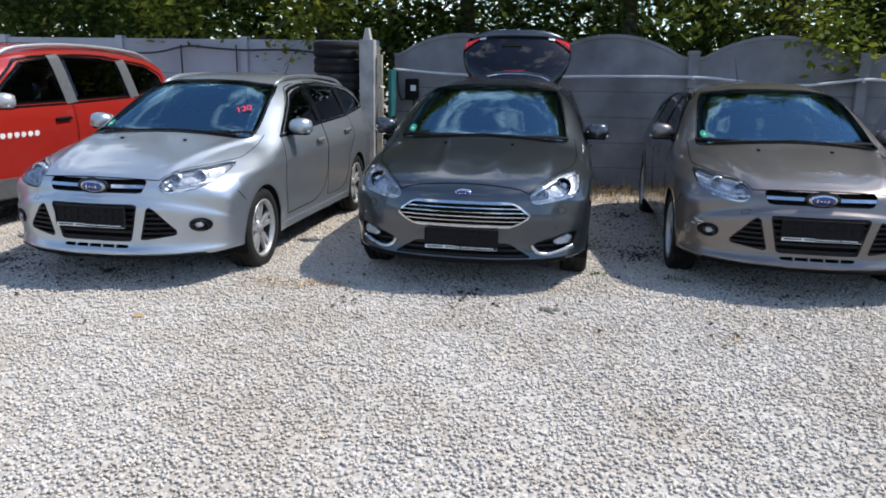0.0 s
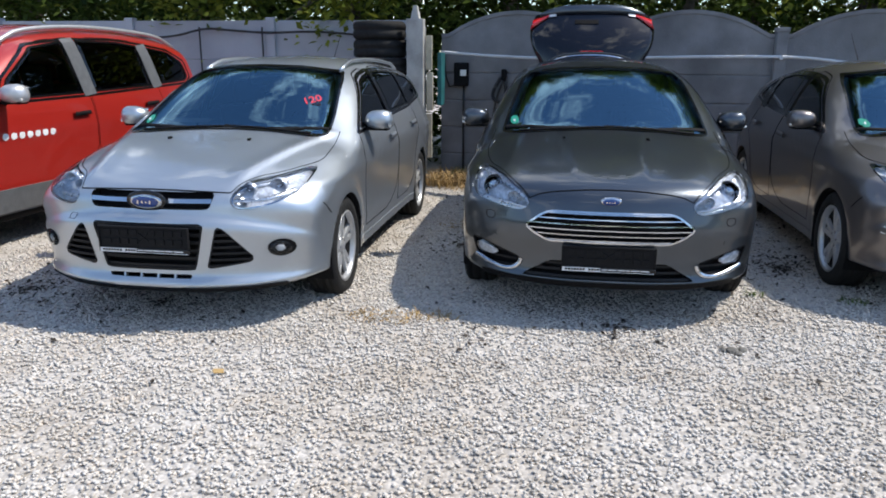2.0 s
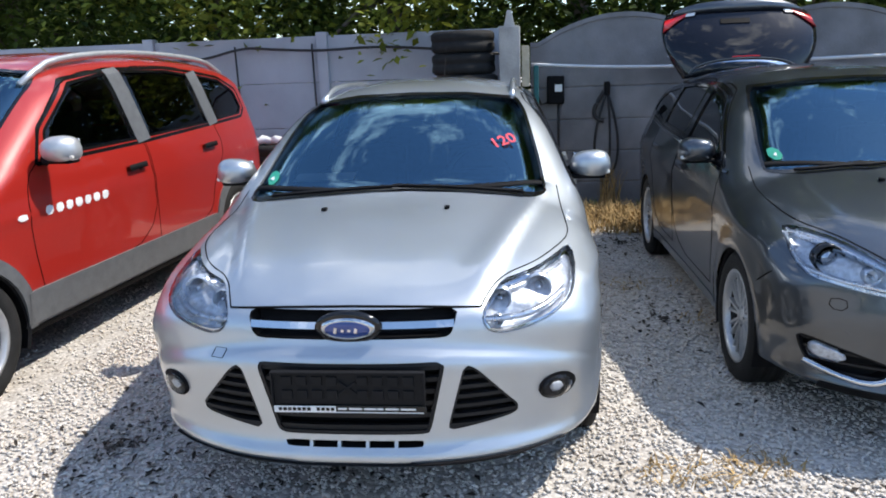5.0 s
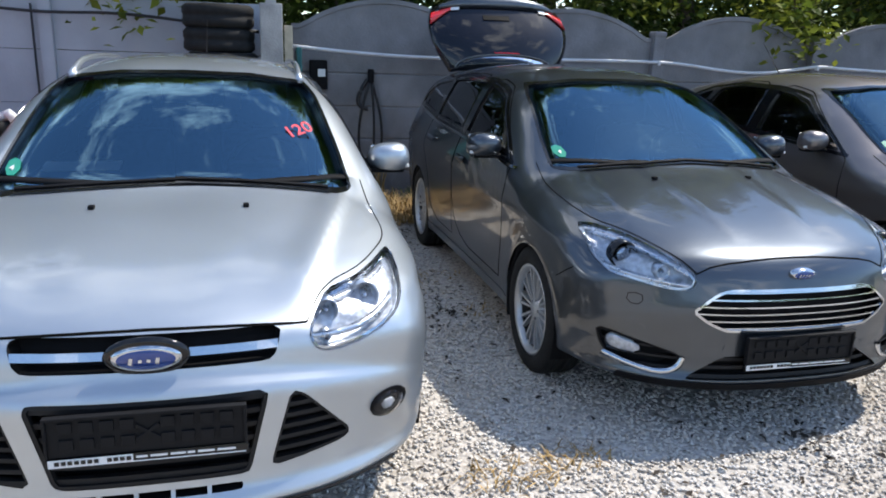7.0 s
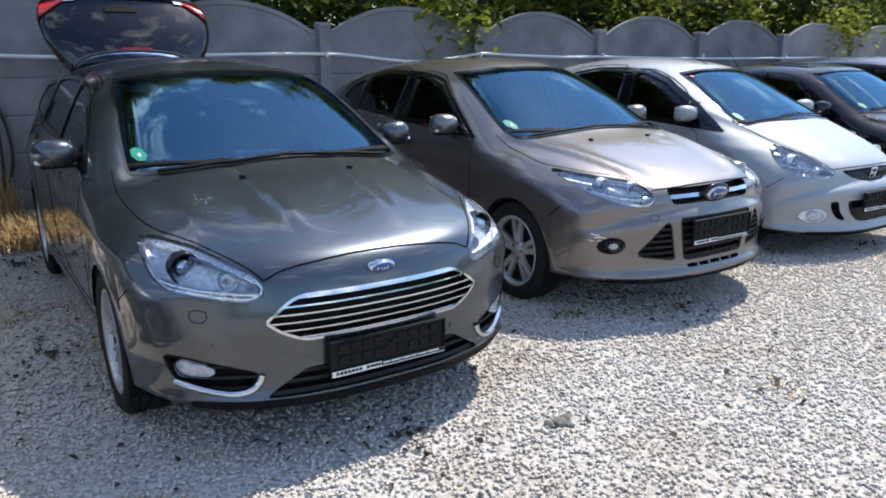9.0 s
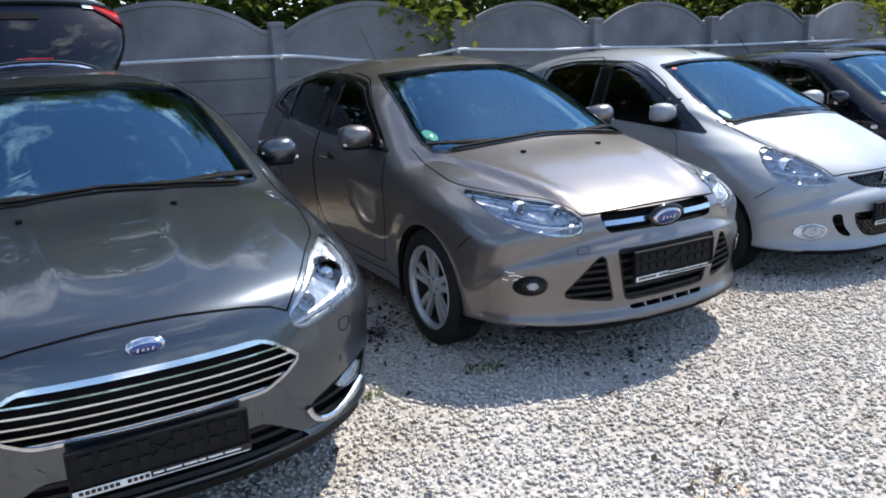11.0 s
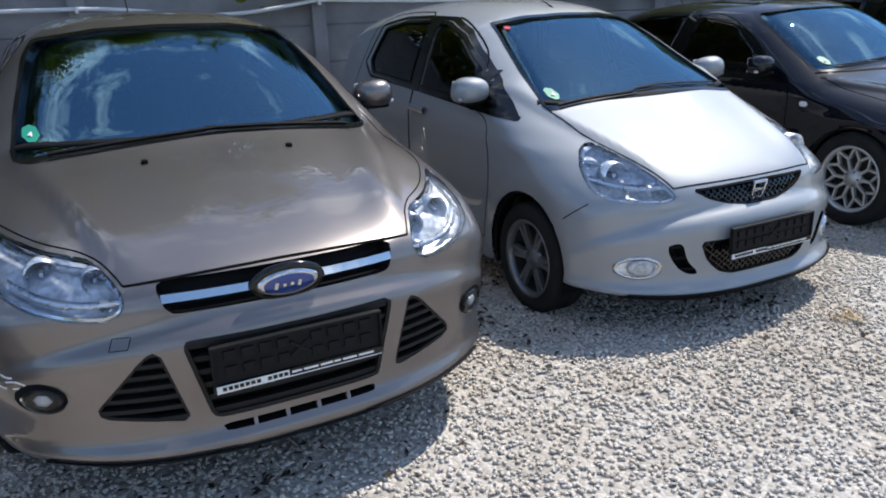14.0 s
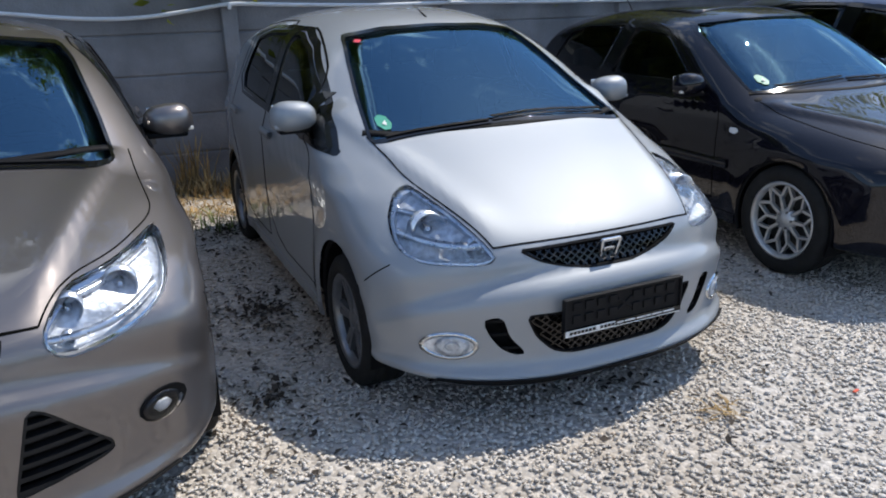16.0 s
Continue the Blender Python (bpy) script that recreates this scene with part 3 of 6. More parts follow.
def plate_holder(parent, shell, z, y_off=0.0, tilt=0.0, words=True):
    """An empty number plate holder with a printed strip along its foot."""
    p = shell.project("front", 0, z)
    y = p.y - 0.022 + y_off
    hold = part("plate_holder", join(box((0.525, 0.014, 0.115), (0, 0, 0.0), 0.003), box((0.525, 0.022, 0.008), (0, -0.006, 0.056), 0.002),
                                     box((0.008, 0.022, 0.115), (-0.259, -0.006, 0), 0.002), box((0.008, 0.022, 0.115), (0.259, -0.006, 0), 0.002)), M_HOLDER, parent, "empty black number plate holder")
    hold.matrix_basis = pose(0, y, z, tilt, 0, 0)
    for i in range(9):
        for j in (-1, 1):
            if i != 4:
                part("holder_cell", box((0.036, 0.010, 0.030), (-0.208 + i * 0.052, -0.009, j * 0.024 + 0.004), 0.002), M_HOLDER, hold)
    for turn in (-35, 35):
        part("holder_rib", box((0.075, 0.008, 0.010), (0, -0.010, 0.002 + turn * 1e-5), 0.002, rot=(0, turn, 0)), M_HOLDER, hold)
    strip = part("holder_strip", box((0.53, 0.018, 0.026), (0, -0.004, -0.070), 0.004), M_GLOSSBLACK, hold)
    part("white_field", box((0.215, 0.004, 0.020), (-0.15, -0.0125, -0.070), 0.0015), M_WHITE, strip)
    part("white_line", box((0.515, 0.004, 0.003), (0, -0.0125, -0.0815), 0.0008), M_WHITE, strip)
    if words:
        marks = [box((0.012, 0.003, 0.011), (-0.235 + 0.0165 * k, -0.0150, -0.070), 0) for k in range(12) if k != 7]
        for k in marks:
            part("letter_mark", k, M_GLOSSBLACK, strip)
        for x, w in ((-0.02, 0.03), (0.025, 0.045), (0.075, 0.04), (0.11, 0.02), (0.15, 0.045), (0.205, 0.05)):
            part("small_print", box((w, 0.003, 0.006), (x, -0.0135, -0.069), 0), M_WHITE, strip)
    return hold


def lettering(parent, text, size, m, mat, shear=0.0, wide=1.0, name="lettering", depth=0.0006):
    cu = bpy.data.curves.new(name, "FONT")
    cu.body, cu.size, cu.align_x, cu.extrude, cu.shear = text, size, "CENTER", depth, shear
    cu.offset = size * 0.012
    tmp = new(name, cu)
    bpy.context.view_layer.update()
    me = bpy.data.meshes.new_from_object(tmp.evaluated_get(bpy.context.evaluated_depsgraph_get()))
    bpy.data.objects.remove(tmp)
    me.transform(Matrix.Diagonal((wide, 1, 1, 1)))
    me.materials.clear()
    me.materials.append(mat)
    ob = new(name, me)
    ob.parent = parent
    ob.matrix_basis = m
    return ob


def oval(rx, rz, depth, n=40):
    prof = [(0.0, -depth), (0.85, -depth), (1.0, -depth * 0.6), (1.0, 0.01)]
    vs, fs = lathe(prof, n, "y")
    return [Vector((v[0] * rx, v[1], v[2] * rz)) for v in vs], fs


def build_car(spec, name, label, m):
    """A whole car: empty > panels, panes, lamps, grilles, wheels, cabin."""
    sh = Shell(spec)
    car = thing(name, label, "car", m)
    body_mat = spec["paint"]
    # openings
    scr = spec["screen"] + [(-x, z) for x, z in spec["screen"][::-1] if x > 0]
    scr_edge = [tuple(p) for p in curve_points(scr, 0.03, True, 1)]
    near_scr = (spec["cowl"] - 0.25, spec["cowl"] + 1.25)
    sh.cut("front", scr_edge, near_scr)
    panes = []
    for kind, poly in spec["panes"]:
        edge = [tuple(p) for p in curve_points(poly, 0.03, True, 1)]
        for sg, view, _ in sides(poly):
            sh.cut(view, edge)
            panes.append((view, kind, poly))
    openings = []
    for kind, poly, *rest in spec["front_openings"]:
        for pl in ((poly, mirrored(poly)) if rest and rest[0] == "pair" else (poly,)):
            sh.cut("front", [tuple(p) for p in curve_points(pl, 0.025, True, 1)], (-0.5, 1.0))
            openings.append((kind, pl))
    lamps = []
    for pl in (spec["headlight"], mirrored(spec["headlight"])):
        sh.cut("front", [tuple(p) for p in curve_points(pl, 0.025, True, 1)], (-0.5, 1.3))
        lamps.append(pl)
    for hub in (spec["axle_f"], spec["axle_r"]):
        sh.arch(hub, spec["arch"])
    # panels
    bonnet = spec["bonnet"] + [(-x, y) for x, y in spec["bonnet"][::-1] if x > 0]
    sh.panel("top", bonnet, 1)
    for i, poly in enumerate(spec["doors"]):
        sh.panel("right", poly, 2 + 2 * i)
        sh.panel("left", poly, 3 + 2 * i)
    sh.panel("front", [(-1.2, -0.1), (1.2, -0.1), (1.2, spec["bumper_top"]), (-1.2, spec["bumper_top"])], 20, (-0.5, spec["axle_f"] - spec["arch"] + 0.06))
    sh.skin("body", 0, body_mat, car)
    sh.skin("bonnet", 1, body_mat, car)
    sh.skin("front_bumper", 20, body_mat, car)
    for i, poly in enumerate(spec["doors"]):
        for k, view in ((2 + 2 * i, "right"), (3 + 2 * i, "left")):
            door = sh.skin(("front_door", "rear_door")[min(i, 1)], k, body_mat, car)
            part("shut_line", sh.strip(view, poly + [poly[0]], 0.005), M_GAP, door)
            hy, hz = spec["handles"][i]
            part("door_handle", sh.strip(view, [(hy - 0.10, hz), (hy + 0.09, hz + 0.006)], 0.034, 0.028, 0.022, 1), spec.get("handle_mat", body_mat), door, smooth=True)
    if "joint_front" in spec:
        low = [p for p in spec["joint_front"] if p[0] < 0.47]
        part("shut_line", sh.strip("front", [(-x, z) for x, z in low[::-1]] + low, 0.005, rounds=1, step=0.02), M_GAP, car)
        rise = [sh.project("front", x, z) for x, z in [low[-1]] + [p for p in spec["joint_front"] if p[0] >= 0.47]]
        rise = [(p.x, p.y) for p in rise] + [p for p in spec["joint_top"] if p[1] > rise[-1].y + 0.08]
        for sg in (-1, 1):
            part("shut_line", sh.strip("top", [(sg * x, y) for x, y in rise], 0.0045), M_GAP, car)
        for view in ("left", "right"):
            part("shut_line", sh.strip(view, spec["joint_side"], 0.005), M_GAP, car)
    else:
        part("shut_line", sh.strip("top", spec["bonnet"], 0.0045), M_GAP, car)
        part("shut_line", sh.strip("top", [(-x, y) for x, y in spec["bonnet"]], 0.0045), M_GAP, car)
    # glass
    ws = part("windscreen", sh.patch("front", scr, -0.003, 0.004, 7), M_SCREEN, car, "windscreen reflecting the sky", True)
    part("screen_edge", sh.ring("front", scr, 0.013, 0.002, 0.02), M_GLOSSBLACK, ws)
    stx, stz = spec["sticker"]
    part("screen_sticker", sh.patch("front", [(stx + 0.033 * math.cos(a), stz + 0.027 * math.sin(a)) for a in np.linspace(0, 6.28, 17)[:-1]], 0.0035, 0.003, 2), M_GREEN, ws, "round green emission sticker")
    lettering(ws, "4", 0.04, Matrix.Translation(sh.project("front", stx, stz - 0.012, 0.006)) @ pose(0, 0, 0, 35, 0, 0), M_WHITE, name="sticker_print")
    edge = [p for p in spec["screen"] if p[0] > 0.55 * spec["width"] / 1.82]
    for sg in (-1, 1):
        rows = []
        for t in np.linspace(0, 1, 9):
            k = t * (len(edge) - 2)
            i = min(int(k), len(edge) - 3)
            (xa, za), (xb, zb) = edge[1 + i], edge[2 + i]
            q = sh.project("front", sg * (xa + (xb - xa) * (k - i) - 0.016), za + (zb - za) * (k - i))
            wide = 0.13 - 0.05 * t
            rows += [q + Vector((-sg * 0.002, 0.012, -0.010)), q + Vector((-sg * 0.052, wide * 0.55, -0.010)), q + Vector((-sg * 0.050, wide, -0.014))]
        part("pillar_lining", (rows, [(3 * i + k, 3 * i + k + 1, 3 * i + 4 + k, 3 * i + 3 + k) for i in range(8) for k in (0, 1)]), M_LINING, car, "pale pillar lining behind the glass", True)
    for view, kind, poly in panes:
        w = part("side_window", sh.patch(view, poly, -0.003, 0.004, 5), M_PRIVACY if kind == "dark" else M_SIDEGLASS, car, smooth=True)
        part("window_seal", sh.ring(view, poly, 0.016, 0.003, 0.02), M_GLOSSBLACK, w)
    for (_, p), (_, q) in zip(spec["panes"][:-1], spec["panes"][1:]):
        a, b = sorted(p, key=lambda v: -v[0])[:2], sorted(q, key=lambda v: v[0])[:2]
        a, b = sorted(a, key=lambda v: v[1]), sorted(b, key=lambda v: v[1])
        line = [((a[0][0] + b[0][0]) / 2, min(a[0][1], b[0][1]) - 0.015), ((a[1][0] + b[1][0]) / 2, (a[1][1] + b[1][1]) / 2 + 0.015)]
        wide = abs(b[0][0] - a[0][0]) + 0.03
        for view in ("left", "right"):
            part("window_pillar", sh.strip(view, line, wide, 0.0045, 0.006, 0), M_GREYTRIM if spec.get("cladding") else M_GLOSSBLACK, car)
    if "dlo" in spec:
        for _, view, poly in sides(spec["dlo"]):
            part("window_trim", sh.ring(view, poly, 0.02, 0.0015, 0.004, inner=True), M_GLOSSBLACK, car)
    # wipers
    for line in spec["wipers"]:
        wip = part("wiper", sh.strip("front", line, 0.005, 0.009, 0.006, 1), M_TRIM, car)
        part("wiper_blade", sh.strip("front", [(x, z - 0.012) for x, z in line], 0.003, 0.008, 0.006, 1), M_GLOSSBLACK, wip)
    part("cowl", sh.strip("top", spec["cowl_line"], 0.030, 0.001, 0.012, 2), M_TRIM, car, smooth=True)
    # front openings
    for kind, pl in openings:
        back = part("grille", sh.recess("front", pl, 0.07), M_TRIM, car)
        P = np.array(pl)
        x0, x1, z0, z1 = P[:, 0].min(), P[:, 0].max(), P[:, 1].min(), P[:, 1].max()
        style = spec["grille_style"].get(kind)
        if style:
            count, wide, mat, lift, dep = style
            for i in range(count):
                z = z0 + (z1 - z0) * (i + 0.5) / count
                cross = []
                for k in range(len(pl)):
                    (xa, za), (xb, zb) = pl[k][:2], pl[(k + 1) % len(pl)][:2]
                    if (za > z) != (zb > z):
                        cross.append(xa + (xb - xa) * (z - za) / (zb - za))
                if len(cross) >= 2:
                    a, b = min(cross), max(cross)
                    part("slat", sh.strip("front", [(a + 0.002, z), ((a + b) / 2, z), (b - 0.002, z)], wide, lift, dep, 1), mat, back)
        frame_mat = spec["grille_frame"].get(kind)
        if frame_mat:
            part("grille_frame", sh.ring("front", pl, *frame_mat[1:], 0.02), frame_mat[0], back, smooth=False)
        if kind == "mesh":
            lines = []
            for i in range(-24, 25):
                for slope in (-1, 1):
                    seg = []
                    for z in np.linspace(z0 - 0.02, z1 + 0.02, 9):
                        x = i * 0.035 + slope * (z - (z0 + z1) / 2) * 1.3
                        if inside(pl, np.array([x]), np.array([z]))[0]:
                            seg.append((x, z))
                    if len(seg) > 1:
                        lines.append(sh.strip("front", seg, 0.006, -0.010, 0.006, 0))
            if lines:
                part("wire_mesh", merge(*lines), M_GLOSSBLACK, back)
    # headlights
    for pl in lamps:
        lamp = part("headlight", sh.recess("front", pl, 0.09), M_LAMPGREY, car, "clear headlight with chromed reflector", True)
        sg = 1 if pl[0][0] > 0 else -1
        for bx, bz, r in spec["bulbs"]:
            p = sh.project("front", sg * bx, bz)
            vs, fs = lathe([(0.0, 0.05), (r * 0.5, 0.04), (r * 0.85, 0.015), (r, -0.012), (r * 1.08, -0.012), (r * 1.08, 0.05)], 28, "y")
            eye = spec.get("projector") and r > 0.04
            bowl = part("lamp_bowl", ([Vector((v[0], v[1], v[2])) + Vector((p.x - sg * 0.018, p.y + 0.062, p.z - 0.004)) for v in vs], fs), M_GLOSSBLACK if eye else M_REFLECTOR, lamp, smooth=True)
            big = 2.1 if eye else 1.0
            vs, fs = lathe([(0.0, -0.014), (r * 0.2 * big, -0.010), (r * 0.33 * big, 0.003), (r * 0.35 * big, 0.04)], 20, "y")
            part("bulb", ([Vector((v[0], v[1], v[2])) + Vector((p.x - sg * 0.018, p.y + 0.062, p.z - 0.004)) for v in vs], fs), M_CHROME, bowl, smooth=True)
        for line, wide, deep in spec.get("lamp_bands", ()):
            part("lamp_band", sh.strip("front", [(sg * x, z) for x, z in line], wide, deep, 0.012, 1, 0.02), M_REFLECTOR, lamp, "chromed band inside the lamp", True)
        part("lamp_bezel", sh.ring("front", pl, 0.012, -0.012, 0.03), spec.get("bezel", M_CHROME), lamp)
        part("lamp_lens", sh.patch("front", pl, 0.002, 0.010, 6), M_LENS, lamp, smooth=True)
    # fog lamps
    for sg in (-1, 1):
        fx, fz, rx, rz = spec["fog"]
        if rx:
            outline = [(sg * (fx + rx * math.cos(a)), fz + rz * math.sin(a)) for a in np.linspace(0, 2 * math.pi, 25)[:-1]]
            fog = part("fog_lamp", sh.patch("front", outline, 0.004, 0.02, 3), spec.get("fog_mat", M_TRIM), car)
            p = sh.project("front", sg * fx, fz)
            for nm, rr, lift, mt in (("fog_reflector", 0.042, 0.007, M_LAMPGREY if spec.get("fog_mat") else M_TRIM), ("fog_bulb", 0.02, 0.011, M_LAMPGREY), ("fog_lens", 0.044, 0.014, M_LENS)):
                disc = [(sg * (fx - 0.008) + rr * math.cos(a) * (1.25 if fx > 0.5 else 1), fz + rr * 0.95 * math.sin(a)) for a in np.linspace(0, 2 * math.pi, 25)[:-1]]
                part(nm, sh.patch("front", disc, lift, 0.006, 3), mt, fog, smooth=True)
    # mirrors, wheels
    mx, my, mz = spec["mirror"]
    for sg in (-1, 1):
        door_mirror(car, sg, (sg * mx, my, mz), spec.get("mirror_mat", body_mat), spec.get("indicator", M_CLEARLAMP))
    r, style, rim_mat = spec["wheel"]
    for y in (spec["axle_f"], spec["axle_r"]):
        for sg in (-1, 1):
            wheel(car, sg * (spec["track"] - 0.10), y, sg, r, 0.205, style, rim_mat)
            n = 20
            vs, fs = [], []
            for k in range(n + 1):
                a = math.pi * (-0.12 + 1.24 * k / n)
                for rad, x in ((spec["arch"] + 0.002, spec["track"] - 0.30), (spec["arch"] + 0.002, spec["track"] + 0.0), (spec["arch"] - 0.012, spec["track"] - 0.01)):
                    vs.append((sg * x, y + rad * math.cos(a), 0.30 + rad * math.sin(a)))
            fs = [(3 * k + q, 3 * k + q + 1, 3 * k + 4 + q, 3 * k + 3 + q) for k in range(n) for q in (0, 1)]
            part("arch_liner", (vs, fs), M_TRIM, car)
            if spec.get("cladding"):
                part("arch_cladding", sh.strip("right" if sg > 0 else "left", [(y + (spec["arch"] + 0.03) * math.cos(a), 0.30 + (spec["arch"] + 0.03) * math.sin(a)) for a in np.linspace(-0.1, math.pi + 0.1, 20)], 0.065, 0.012, 0.02, 0), M_GREYTRIM, car)
    w2 = spec["track"] - 0.34
    part("underbody", join(box((2 * w2, spec["length"] - 0.7, 0.10), (0, spec["length"] / 2, 0.25), 0.03),
                           box((spec["width"] - 0.16, spec["axle_r"] - spec["axle_f"] - 2 * spec["arch"], 0.10), (0, (spec["axle_f"] + spec["axle_r"]) / 2, 0.24), 0.03)), M_TRIM, car)
    part("engine_bay_wall", box((2 * w2, 0.03, 0.5), (0, 0.32, 0.50)), M_TRIM, car)
    interior(car, spec)
    for _, view, _p in sides([]):
        part("sill_trim", sh.strip(view, [(spec["axle_f"] + spec["arch"] + 0.01, spec["sill"] + 0.03), (spec["axle_r"] - spec["arch"] - 0.01, spec["sill"] + 0.03)], 0.06, 0.006, 0.02, 0), M_GREYTRIM if spec.get("cladding") else body_mat, car)
    part("lower_lip", sh.strip("front", [(-spec["width"] * 0.40, spec["lip"] + 0.01), (0, spec["lip"]), (spec["width"] * 0.40, spec["lip"] + 0.01)], 0.022, 0.012, 0.02, 1), M_TRIM, car)
    part("antenna", tube(spec["antenna"], 0.005, 6, 0.0015), M_TRIM, car)
    return car, sh


def badge_oval(car, sh, z, lift=0.03, rx=0.095, rz=0.041):
    p = sh.project("front", 0, z)
    b = part("badge", oval(rx, rz, 0.016), M_CHROME, car, "oval badge", True)
    b.matrix_basis = pose(0, p.y - lift + 0.012, z, 12, 0, 0)
    if rx > 0.08:
        part("badge_surround", oval(rx * 1.20, rz * 1.42, 0.008), M_GLOSSBLACK, b, smooth=True)
    part("badge_field", oval(rx * 0.91, rz * 0.84, 0.0185), M_BADGE, b, "blue oval field", True)
    for k, (dx, hz) in enumerate(((-0.42, 0.55), (-0.16, 0.26), (0.08, 0.26), (0.32, 0.48))):
        part("badge_mark", box((rx * 0.11, 0.003, rz * hz), (rx * dx, -0.021, 0), 0.001, rot=(0, 12, 0)), M_CHROME, b)
    return b


SX, SY = 0.975, 0.955     # the cars' width and length against their drawings


